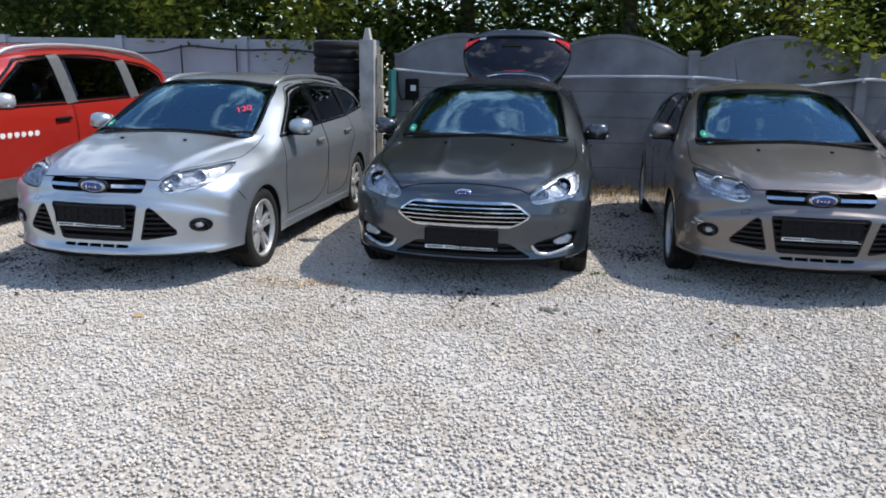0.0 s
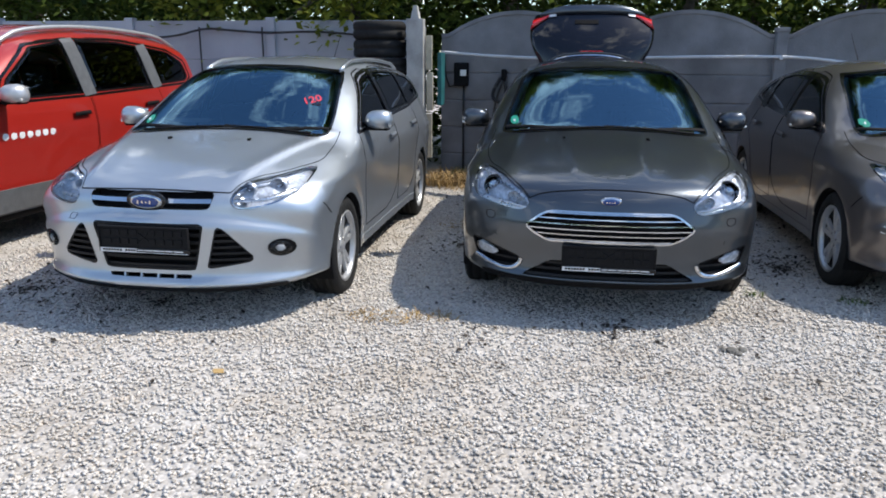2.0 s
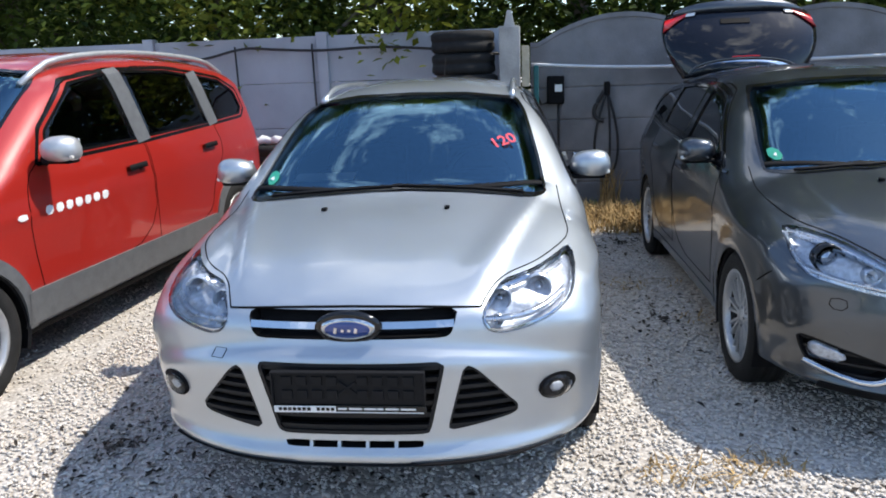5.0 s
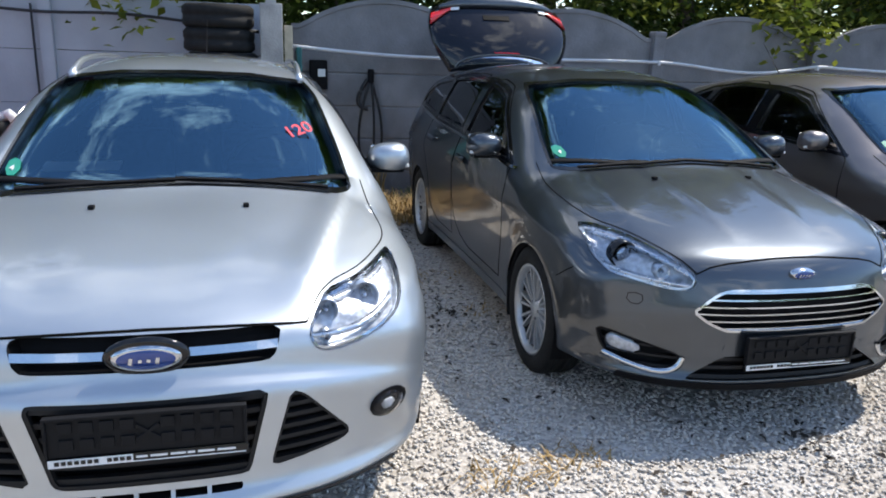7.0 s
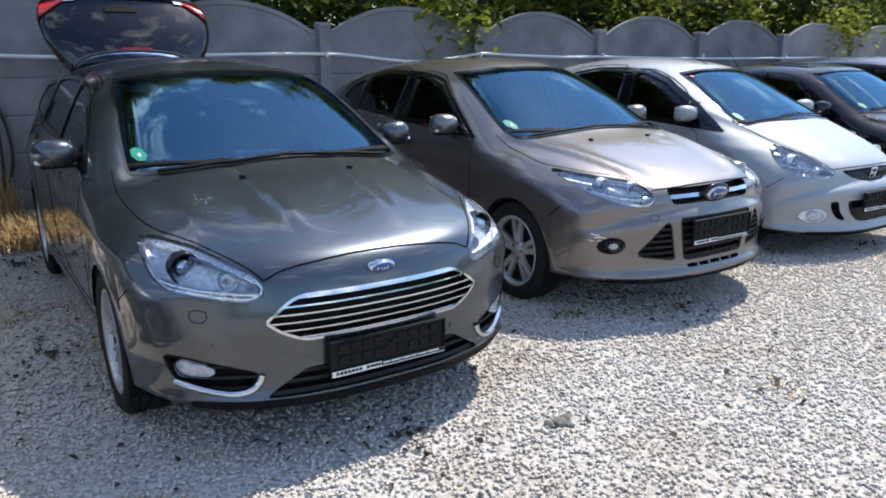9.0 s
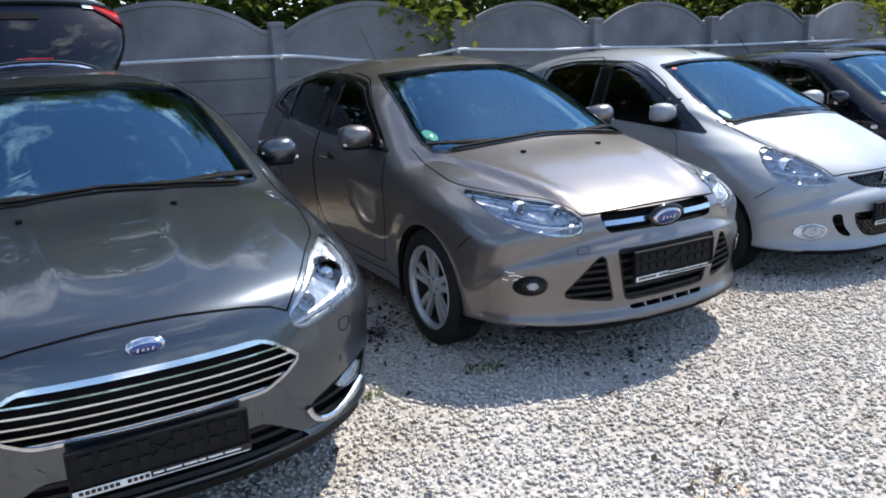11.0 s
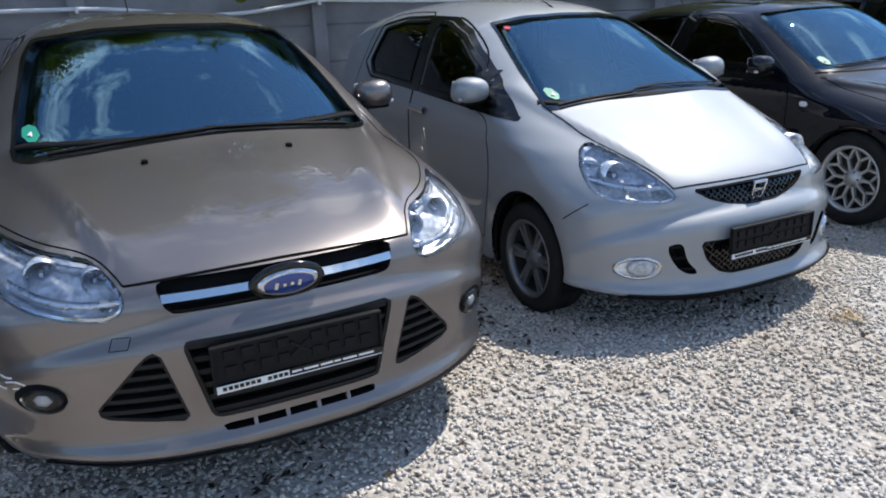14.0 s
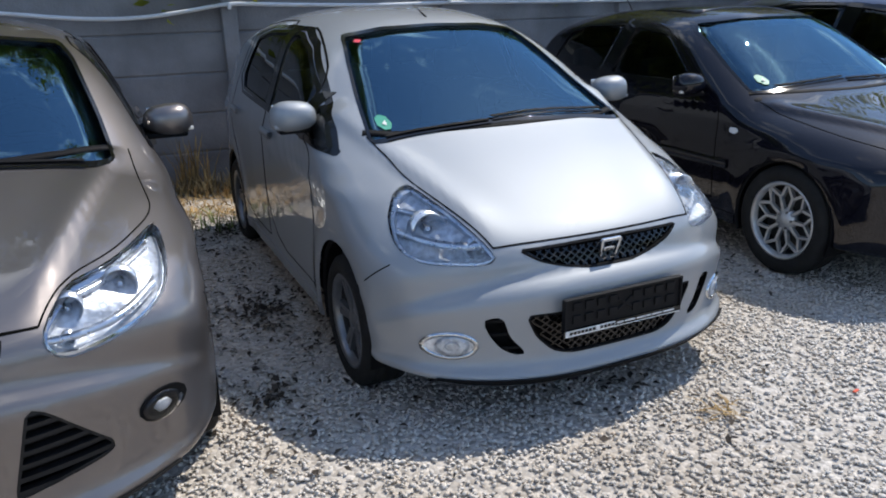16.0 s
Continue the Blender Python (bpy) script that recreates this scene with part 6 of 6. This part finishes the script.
gate_post = thing("concrete_post", "tall weathered concrete post with pointed head", "post")
part("post_shaft", join(box((0.20, 0.13, 1.95), (-2.98, 9.66, 0.93), 0.012)), M_POST, gate_post)
vs = [(-3.03, 9.60, 1.90), (-2.93, 9.60, 1.90), (-2.93, 9.72, 1.90), (-3.03, 9.72, 1.90), (-3.0, 9.62, 2.05), (-2.96, 9.62, 2.05), (-2.96, 9.70, 2.05), (-3.0, 9.70, 2.05)]
part("post_head", (vs, [(0, 1, 5, 4), (1, 2, 6, 5), (2, 3, 7, 6), (3, 0, 4, 7), (4, 5, 6, 7)]), M_POST, gate_post)
for k in range(3):
    part("partition_slab", box((0.05, 0.50, 0.60), (-3.0, 9.98, 0.32 + 0.61 * k), 0.005), M_CONCRETE, gate_post)
M_BOARD = material("weathered_board", (0.42, 0.38, 0.29), 0.85, vary=0.25, scale=8, bump=0.4, bump_scale=50)
for k, (x, z0, z1) in enumerate(((-2.83, 0.30, 0.82), (-2.82, 0.86, 1.30), (-2.83, 1.33, 1.72))):
    bd = tagged(part("board", box((0.075, 0.04, z1 - z0), (x, 9.70, (z0 + z1) / 2), 0.006), M_BOARD), "weathered pale board against the post", "board", "boards by the post")
crate = tagged(part("plastic_sheet", box((0.05, 0.25, 0.62), (-2.73, 9.95, 1.22), 0.012), M_TURQUOISE), "turquoise plastic panel hanging by the post", "panel")

charger = thing("charging_box", "black wall charger box with white label", "charger")
part("housing", box((0.18, 0.09, 0.29), (-2.53, FENCE_Y - 0.045, 1.27), 0.02, segs=3), M_TRIM, charger, smooth=True)
part("label_plate", box((0.075, 0.006, 0.075), (-2.50, FENCE_Y - 0.092, 1.29), 0.003), M_WHITE, charger, "white label")
part("supply_cable", tube([(-2.62, FENCE_Y - 0.03, 1.14), (-2.68, FENCE_Y - 0.04, 1.12), (-2.73, FENCE_Y - 0.03, 1.25), (-2.75, FENCE_Y - 0.02, 1.50)], 0.012, 8), M_CABLE, charger, smooth=True)
part("charge_cable", tube([(-2.50, FENCE_Y - 0.045, 1.13), (-2.50, FENCE_Y - 0.05, 0.9), (-2.495, FENCE_Y - 0.05, 0.5), (-2.49, FENCE_Y - 0.06, 0.02)], 0.013, 8), M_CABLE, charger, smooth=True)

holder = thing("cable_holder", "black plug holder with looped charging cable on the fence", "cable")
part("plug", box((0.06, 0.10, 0.14), (-2.0, FENCE_Y - 0.05, 1.27), 0.02, segs=3), M_TRIM, holder, smooth=True)
a = np.linspace(0, 1, 26)
part("cable_loop", tube([(-2.0 + 0.16 * math.sin(2 * math.pi * t) * (1 - 0.35 * math.sin(math.pi * t)), FENCE_Y - 0.05 - 0.03 * t, 1.24 - 0.90 * math.sin(math.pi * t)) for t in a], 0.014, 8), M_CABLE, holder, smooth=True)
part("cable_loop", tube([(-2.03 - 0.10 * math.sin(math.pi * t), FENCE_Y - 0.07, 1.24 - 0.30 * math.sin(math.pi * t * 0.5)) for t in a], 0.022, 8), M_CABLE, holder, smooth=True)
part("cable_tail", tube([(-1.99 + 0.10 * t * math.cos(2 * t), FENCE_Y - 0.05 - 0.05 * t, 1.22 - 1.21 * t) for t in a], 0.013, 8), M_CABLE, holder, smooth=True)


def sagging(points, r, mat, name, label):
    pts = curve_points([(x, z) for x, z in points], 0.08, False, 3)
    return tagged(part(name, tube([(q[0], FENCE_Y - 0.10, q[1]) for q in pts], r, 8), mat, smooth=True), label, "pipe")


sagging([(-2.78, 1.54), (-2.1, 1.49), (-1.5, 1.47), (-0.8, 1.47), (0.24, 1.50), (1.2, 1.505), (1.5, 1.49), (2.0, 1.43), (2.45, 1.415), (2.9, 1.47), (3.2, 1.52), (3.5, 1.50), (4.6, 1.465), (5.2, 1.48), (6.4, 1.45), (8.1, 1.445), (9.5, 1.46), (12.0, 1.45)], 0.017, M_PIPE, "water_pipe", "white plastic pipe fixed along the fence")
for x in POSTS[1:7]:
    tagged(part("pipe_clip", box((0.03, 0.06, 0.05), (x, FENCE_Y - 0.098, 1.495), 0.006), M_PIPE), "pale pipe clip on fence post", "clip", "pipe clips")
cab = sagging([(-7.6, 1.62), (-7.0, 1.72), (-6.4, 1.70), (-5.9, 1.83), (-5.6, 1.80), (-5.0, 1.76), (-4.4, 1.79), (-3.6, 1.72), (-3.1, 1.66)], 0.014, M_CABLE, "cable", "black cable slung along the pale fence")
tagged(cab, category="cable")
for x in (-5.90, -5.03):
    tagged(part("cable", tube([(x - 0.10, FENCE_Y - 0.06, 1.84), (x - 0.10, FENCE_Y - 0.05, 0.9), (x - 0.09, FENCE_Y - 0.05, 0.05)], 0.011, 6), M_CABLE, smooth=True), "black cable running down the pale fence", "cable")


# ---- loose tyres ----
def loose_tyre(x, y, z, r=0.315, w=0.205, tilt=0.0):
    prof = [(r * 0.62, -w / 2 + 0.02), (r * 0.66, -w / 2), (r * 0.90, -w / 2), (r, -w * 0.36), (r, -0.02), (r - 0.007, -0.015), (r - 0.007, 0.015), (r, 0.02), (r, w * 0.36), (r * 0.90, w / 2), (r * 0.66, w / 2), (r * 0.62, w / 2 - 0.02),
            (r * 0.60, 0.0), (r * 0.62, -w / 2 + 0.02)]
    ob = part("tyre", lathe(prof, 40, "z"), M_TYRE, smooth=True)
    ob.matrix_basis = pose(x, y, z, tilt, 0, 0)
    return tagged(ob, "worn black car tyre in a stack by the fence", "tyre", "stacked tyres")


for k in range(9):
    loose_tyre(-3.44 + 0.02 * math.sin(k * 2.3), 9.78 + 0.02 * math.cos(k * 1.7), 0.105 + 0.209 * k)
for k in range(4):
    loose_tyre(-5.40 + 0.02 * math.sin(k * 1.3), 9.70 + 0.02 * math.cos(k * 2.7), 0.105 + 0.209 * k)
wrap = part("plastic_wrap", merge(tube([(-5.68 + 0.06 * k, 9.55 + 0.05 * math.sin(k * 1.9), 0.875 + 0.02 * math.sin(k * 2.6)) for k in range(10)], 0.045, 7)), M_WHITE, smooth=True)
tagged(wrap, "crumpled white plastic wrap on the tyres", "wrap")


# ---- dry grass and weeds ----
def blades(name, spots, mat, label, high, lean, width=0.006):
    rng = np.random.default_rng(7)
    vs, fs = [], []
    for x, y, rad, count in spots:
        for _ in range(count):
            a, d = rng.uniform(0, 6.28), rad * math.sqrt(rng.uniform())
            bx, by = x + d * math.cos(a), y + d * math.sin(a) * 0.6
            h, b = high * rng.uniform(0.4, 1.0), rng.uniform(0, 6.28)
            ln = lean * rng.uniform(0.3, 1.2)
            z = float(ground_height(np.array(bx), np.array(by))) + rng.uniform(0, 0.02)
            dx, dy = math.cos(b), math.sin(b)
            w = width * rng.uniform(0.6, 1.5)
            o = len(vs)
            for t in (0, 0.5, 1.0):
                cx, cy, cz = bx + dx * ln * h * t * t, by + dy * ln * h * t * t, z + h * t * (1 - 0.35 * ln * t)
                vs += [(cx - dy * w * (1 - t * 0.8), cy + dx * w * (1 - t * 0.8), cz), (cx + dy * w * (1 - t * 0.8), cy - dx * w * (1 - t * 0.8), cz)]
            fs += [(o, o + 1, o + 3, o + 2), (o + 2, o + 3, o + 5, o + 4)]
    return tagged(part(name, (vs, fs), mat), label, "grass", kind="stuff")


blades("dry_grass", [(-2.3, 9.75, 0.55, 900), (-1.6, 9.55, 0.5, 900), (-1.2, 9.9, 0.4, 400), (-2.6, 9.4, 0.25, 250), (-1.9, 9.15, 0.4, 300), (2.9, 10.0, 0.35, 300), (2.4, 10.05, 0.25, 160), (0.2, 10.0, 0.8, 300), (4.6, 10.0, 0.6, 300), (6.2, 10.0, 0.8, 300)], M_STRAW, "dry yellow grass along the fence foot", 0.22, 1.1)
blades("dry_grass", [(-1.9, 9.5, 0.9, 900), (0.2, 9.7, 1.2, 900), (2.6, 9.6, 0.8, 900), (4.9, 9.7, 1.2, 700)], M_STRAW, "flattened straw along the fence foot", 0.09, 2.4, 0.006)
blades("dry_grass", [(-2.1, 4.80, 0.22, 90), (-1.85, 4.88, 0.16, 60), (-1.7, 6.6, 0.2, 40), (-2.0, 7.3, 0.3, 60), (4.08, 5.33, 0.10, 30), (0.8, 4.3, 0.15, 15)], M_STRAW, "flattened straw on the gravel", 0.05, 2.2, 0.004)
blades("weeds", [(-2.35, 10.12, 0.3, 260), (-1.55, 10.1, 0.25, 180), (2.75, 8.9, 0.3, 60), (2.3, 10.1, 0.2, 80)], M_WEED, "green weeds in the gravel", 0.16, 0.9)
blades("weeds", [(0.68, 5.62, 0.10, 40), (0.1, 6.6, 0.12, 40), (0.1, 5.65, 0.08, 30)], M_WEED, "low green weeds in the gravel", 0.05, 1.4, 0.004)
blades("weeds", [(-1.95, 10.15, 0.12, 60), (2.75, 10.15, 0.15, 60)], M_STRAW, "tall withered weeds at the fence", 0.55, 0.35, 0.008)

# small litter
M_ORANGE = material("orange_plastic", (0.65, 0.08, 0.03), 0.5, vary=0.1)
tagged(part("litter_scrap", box((0.045, 0.012, 0.006), (4.67, 5.22, 0.012), 0.002, rot=(0, 8, 20)), M_ORANGE), "small orange plastic scrap on the gravel", "litter")
tagged(part("dead_leaf", box((0.05, 0.035, 0.004), (-2.68, 3.89, 0.02), 0.001, rot=(12, 8, 30)), M_STRAW), "small yellow dead leaf on the gravel", "leaf")
M_SLATE = material("grey_stone", (0.16, 0.15, 0.13), 0.9, vary=0.3, scale=30, bump=0.5)
for k, (dx, dy, s) in enumerate(((0, 0, 0.035), (0.05, 0.02, 0.025), (-0.05, 0.015, 0.022), (0.02, -0.03, 0.02))):
    bm = bmesh.new()
    bmesh.ops.create_icosphere(bm, subdivisions=2, radius=s)
    for v in bm.verts:
        v.co *= 1 + 0.3 * noise.noise(v.co * 40 + Vector((k, 0, 0)))
        v.co.z *= 0.6
    st = part("stone", bm, M_SLATE)
    st.location = (-0.22 + dx, 4.64 + dy, 0.015)
    tagged(st, "dark clod among the pale gravel", "stone", "clods")


# ---- trees and bushes behind the fence ----
def leaves(clumps, per, spread, size, rng):
    """Leaf blades round the middles of clumps: two faces each, folded at the rib."""
    n = len(clumps) * per
    c = np.repeat(np.array(clumps), per, 0) + rng.normal(0, 1, (n, 3)) * spread
    a = rng.uniform(0, 2 * np.pi, n)
    drop = rng.uniform(-0.9, 0.35, n)
    d = np.stack([np.cos(a) * np.cos(drop), np.sin(a) * np.cos(drop), np.sin(drop)], 1)
    s = np.cross(d, np.array([0, 0, 1.0]) + rng.normal(0, 0.5, (n, 3)))
    s /= np.linalg.norm(s, axis=1, keepdims=True) + 1e-9
    up = np.cross(s, d)
    ln = size * rng.uniform(0.6, 1.3, (n, 1))
    v = np.stack([c, c + d * ln * 0.5 + s * ln * 0.26 + up * ln * 0.08, c + d * ln, c + d * ln * 0.5 - s * ln * 0.26 + up * ln * 0.08], 1).reshape(-1, 3)
    o = np.arange(n)[:, None] * 4
    f = np.concatenate([o + np.array([[0, 1, 2]]), o + np.array([[0, 2, 3]])], 1).reshape(-1, 3)
    return v, f


def fast_mesh(name, v, f, mat):
    me = bpy.data.meshes.new(name)
    me.vertices.add(len(v))
    me.vertices.foreach_set("co", np.ascontiguousarray(v, dtype=np.float32).ravel())
    k = f.shape[1]
    me.loops.add(f.size)
    me.loops.foreach_set("vertex_index", np.ascontiguousarray(f, dtype=np.int32).ravel())
    me.polygons.add(len(f))
    me.polygons.foreach_set("loop_start", np.arange(len(f), dtype=np.int32) * k)
    me.materials.append(mat)
    me.update(calc_edges=True)
    me.validate()
    return me


def tree(x, y, top, rad, mat, seed, low=2.0, count=260, name="tree", label="leafy walnut tree behind the fence", hanging=()):
    rng = np.random.default_rng(seed)
    t = thing(name, label, "tree", None, "trees behind the fence")
    limbs = []
    trunk_top = low + (top - low) * 0.45
    trunk = [(x + 0.08 * math.sin(k), y + 0.06 * math.cos(k * 1.3), trunk_top * k / 6) for k in range(7)]
    limbs.append(tube(trunk, 0.16, 10, 0.09))
    mid = np.array([x, y, (low + top) / 2])
    clumps = []
    while len(clumps) < count:
        p = rng.normal(0, 1, 3)
        p = p / np.linalg.norm(p) * rng.uniform(0.45, 1.0) ** 0.6
        q = mid + p * np.array([rad, rad * 0.72, (top - low) / 2])
        ragged = noise.noise(Vector(q * 0.9)) * 0.5
        if np.linalg.norm(p) > 0.75 + ragged:
            continue
        if q[2] < 2.3 and q[1] < FENCE_Y + 0.25:
            continue
        clumps.append(q)
    for hx, hy, hz, spread, number in hanging:
        for _ in range(number):
            clumps.append(np.array([hx, hy, hz]) + rng.normal(0, 1, 3) * np.array([spread, 0.12, spread * 0.45]))
        limbs.append(tube([trunk[6], ((x + hx) / 2, (y + hy) / 2, max(trunk[6][2], hz) + 0.4), (hx, hy, hz + 0.1)], 0.05, 6, 0.010))
    for k in range(16):
        q = clumps[int(rng.integers(len(clumps)))]
        s = np.array(trunk[int(rng.integers(3, 7))])
        limbs.append(tube([s, s + (q - s) * 0.5 + np.array([0, 0, 0.12]), q], 0.05, 6, 0.012))
    part("trunk", merge(*limbs), M_BARK, t, smooth=True)
    v, f = leaves(clumps, 46, 0.21, 0.125, rng)
    ob = new("crown", fast_mesh("crown", v, f, mat))
    ob.parent = t
    return t


tree(-7.2, 12.6, 8.4, 2.4, M_LEAF, 1, 1.95, 420)
tree(-4.6, 12.4, 8.8, 2.4, M_LEAF, 2, 1.85, 460, hanging=((-4.1, 10.35, 2.12, 0.28, 9), (-6.2, 10.5, 2.3, 0.7, 16), (-3.7, 10.6, 2.45, 0.5, 12)))
tree(-2.2, 12.7, 8.8, 2.4, M_LEAF2, 3, 1.9, 420)
tree(0.4, 12.7, 9.0, 2.6, M_LEAF, 4, 1.9, 460)
tree(2.8, 12.7, 8.6, 2.4, M_LEAF, 5, 1.9, 420, hanging=((2.85, 10.25, 1.98, 0.22, 8), (2.0, 10.7, 2.5, 0.6, 12)))
tree(5.0, 13.0, 7.0, 2.2, M_LEAF2, 6, 1.8)
tree(7.8, 12.9, 5.6, 2.3, M_LEAF, 7, 1.6, 300, hanging=((6.6, 10.9, 2.25, 0.35, 10), (8.6, 10.8, 2.4, 0.6, 14)))
tree(10.8, 13.0, 5.8, 2.4, M_LEAF, 8, 1.6, hanging=((10.9, 10.4, 1.95, 0.35, 12),))
tree(14.0, 13.2, 6.0, 2.6, M_LEAF, 9, 1.6)
tree(-10.5, 13.0, 6.0, 2.5, M_LEAF2, 10, 1.8)
tree(2.0, 16.2, 9.5, 4.2, M_LEAF2, 11, 2.2, 420, label="tall dark tree beyond the fence")
tree(-4.5, 16.4, 9.8, 4.2, M_LEAF2, 12, 2.2, 420, label="tall dark tree beyond the fence")
tree(9.0, 16.6, 9.0, 4.2, M_LEAF2, 13, 2.2, 420, label="tall dark tree beyond the fence")


def hedge():
    rng = np.random.default_rng(21)
    clumps = []
    while len(clumps) < 2400:
        p = np.array([rng.uniform(-12, 20), rng.uniform(11.3, 14.5), rng.uniform(0.2, 3.9)])
        if p[2] < 3.0 + noise.noise(Vector(p * 0.7)) * 1.2:
            clumps.append(p)
    v, f = leaves(clumps, 40, 0.24, 0.14, rng)
    return tagged(new("undergrowth", fast_mesh("undergrowth", v, f, M_LEAF2)), "dense dark green undergrowth behind the fence", "bushes", kind="stuff")


hedge()

# unseen trees added all round the yard, to cut the pale horizon in reflections
def added_wood():
    rng = np.random.default_rng(33)
    clumps = []
    for _ in range(2600):
        a = rng.uniform(0, 2 * math.pi)
        r = rng.uniform(34, 46)
        clumps.append((r * math.cos(a), r * math.sin(a), rng.uniform(0.2, 1.0) * (5.0 + 2.0 * noise.noise(Vector((3 * math.cos(a), 3 * math.sin(a), 0))))))
    v, f = leaves(clumps, 14, 0.7, 0.8, rng)
    return tagged(new("added_wood", fast_mesh("added_wood", v, f, M_LEAF2)), "added belt of unseen trees that cuts the horizon in reflections", "trees", kind="stuff")


added_wood()


# ---- loose gravel ----
def gravel():
    rng = np.random.default_rng(5)
    spots = []
    for x0, x1, y0, y1, per in ((-5.2, 6.4, 1.7, 6.4, 2300), (-5.2, 6.4, 6.4, 9.3, 700), (-9.0, -5.2, 3.0, 9.0, 500), (6.4, 9.0, 3.0, 9.0, 500)):
        n = int((x1 - x0) * (y1 - y0) * per)
        spots.append(np.stack([rng.uniform(x0, x1, n), rng.uniform(y0, y1, n)], 1))
    p = np.concatenate(spots)
    n = len(p)
    s = 0.0072 + 0.0056 * rng.uniform(0, 1, (n, 1)) ** 1.6
    base = np.array([[1, 0, 0], [0, 1, 0], [-1, 0, 0], [0, -1, 0], [0, 0, 1], [0, 0, -1]], float)
    v = base[None] * rng.uniform(0.7, 1.45, (n, 6, 1)) + rng.normal(0, 0.16, (n, 6, 3))
    v[..., 2] *= 0.64
    v = v * s[:, None]
    a = rng.uniform(0, 2 * np.pi, n)
    ca, sa = np.cos(a)[:, None], np.sin(a)[:, None]
    x, y = v[..., 0] * ca - v[..., 1] * sa, v[..., 0] * sa + v[..., 1] * ca
    z = ground_height(p[:, 0], p[:, 1]) + 0.004 + rng.uniform(0, 0.004, n)
    tilt = rng.normal(0, 0.22, (n, 2))
    v = np.stack([x + p[:, :1], y + p[:, 1:], v[..., 2] + z[:, None] + x * tilt[:, :1] + y * tilt[:, 1:]], 2).reshape(-1, 3)
    tri = np.array([[0, 1, 4], [1, 2, 4], [2, 3, 4], [3, 0, 4], [1, 0, 5], [2, 1, 5], [3, 2, 5], [0, 3, 5]])
    f = (np.arange(n)[:, None, None] * 6 + tri[None]).reshape(-1, 3)
    m = bpy.data.materials.new("crushed_stone")
    m.use_nodes = True
    nn, l = m.node_tree.nodes, m.node_tree.links
    g = nn.new("ShaderNodeNewGeometry")
    r = nn.new("ShaderNodeValToRGB")
    e = r.color_ramp.elements
    e[0].color, e[1].color = (0.38, 0.35, 0.31, 1), (0.67, 0.64, 0.595, 1)
    for pos, col in ((0.08, (0.52, 0.485, 0.44)), (0.40, (0.595, 0.56, 0.515)), (0.78, (0.64, 0.605, 0.56)), (0.9, (0.61, 0.53, 0.45))):
        k = e.new(pos)
        k.color = (*col, 1)
    l.new(g.outputs["Random Per Island"], r.inputs[0])
    earthy(m, r.outputs[0])
    nn["Principled BSDF"].inputs["Roughness"].default_value = 0.85
    return tagged(new("gravel", fast_mesh("gravel", v, f, m)), "loose pale crushed stone on the yard", "gravel", kind="stuff")


gravel()


# ---- leaf litter blown together round the cars ----
def leaf_litter():
    rng = np.random.default_rng(17)
    spots = []
    for x, y, rad, count in ((-1.95, 6.6, 0.6, 170), (-2.0, 8.6, 0.7, 220), (0.42, 6.4, 0.55, 480), (0.35, 8.2, 0.8, 420), (2.75, 7.2, 0.55, 600), (2.8, 8.8, 0.6, 500), (2.6, 6.2, 0.5, 260),
                             (5.1, 6.8, 0.5, 300), (-3.5, 4.75, 0.7, 260), (-4.5, 4.9, 0.5, 260), (-0.8, 4.9, 0.7, 160), (1.4, 5.4, 0.7, 160), (3.9, 5.7, 0.6, 160), (-1.6, 4.6, 0.9, 60), (0.9, 4.4, 0.9, 60)):
        r = rad * np.abs(rng.normal(0, 0.7, count))
        a = rng.uniform(0, 2 * np.pi, count)
        spots.append(np.stack([x + r * np.cos(a), y + 1.3 * r * np.sin(a)], 1))
    p = np.concatenate(spots)
    n = len(p)
    c = np.stack([p[:, 0], p[:, 1], ground_height(p[:, 0], p[:, 1]) + rng.uniform(0.011, 0.019, n)], 1)
    a = rng.uniform(0, 2 * np.pi, n)
    d = np.stack([np.cos(a), np.sin(a), rng.normal(0, 0.3, n)], 1)
    q = np.stack([-np.sin(a), np.cos(a), rng.normal(0, 0.3, n)], 1)
    ln = rng.uniform(0.006, 0.024, (n, 1))
    wd = ln * rng.uniform(0.3, 0.7, (n, 1))
    up = np.array([0, 0, 1.0]) * ln * 0.3
    v = np.stack([c - d * ln, c - q * wd + up, c + d * ln, c + q * wd + up], 1).reshape(-1, 3)
    o = np.arange(n)[:, None] * 4
    f = np.concatenate([o + np.array([[0, 1, 2]]), o + np.array([[0, 2, 3]])], 1).reshape(-1, 3)
    return tagged(new("leaf_litter", fast_mesh("leaf_litter", v, f, M_LITTER)), "dark dead leaf crumbs scattered on the gravel", "leaves", kind="stuff")


leaf_litter()
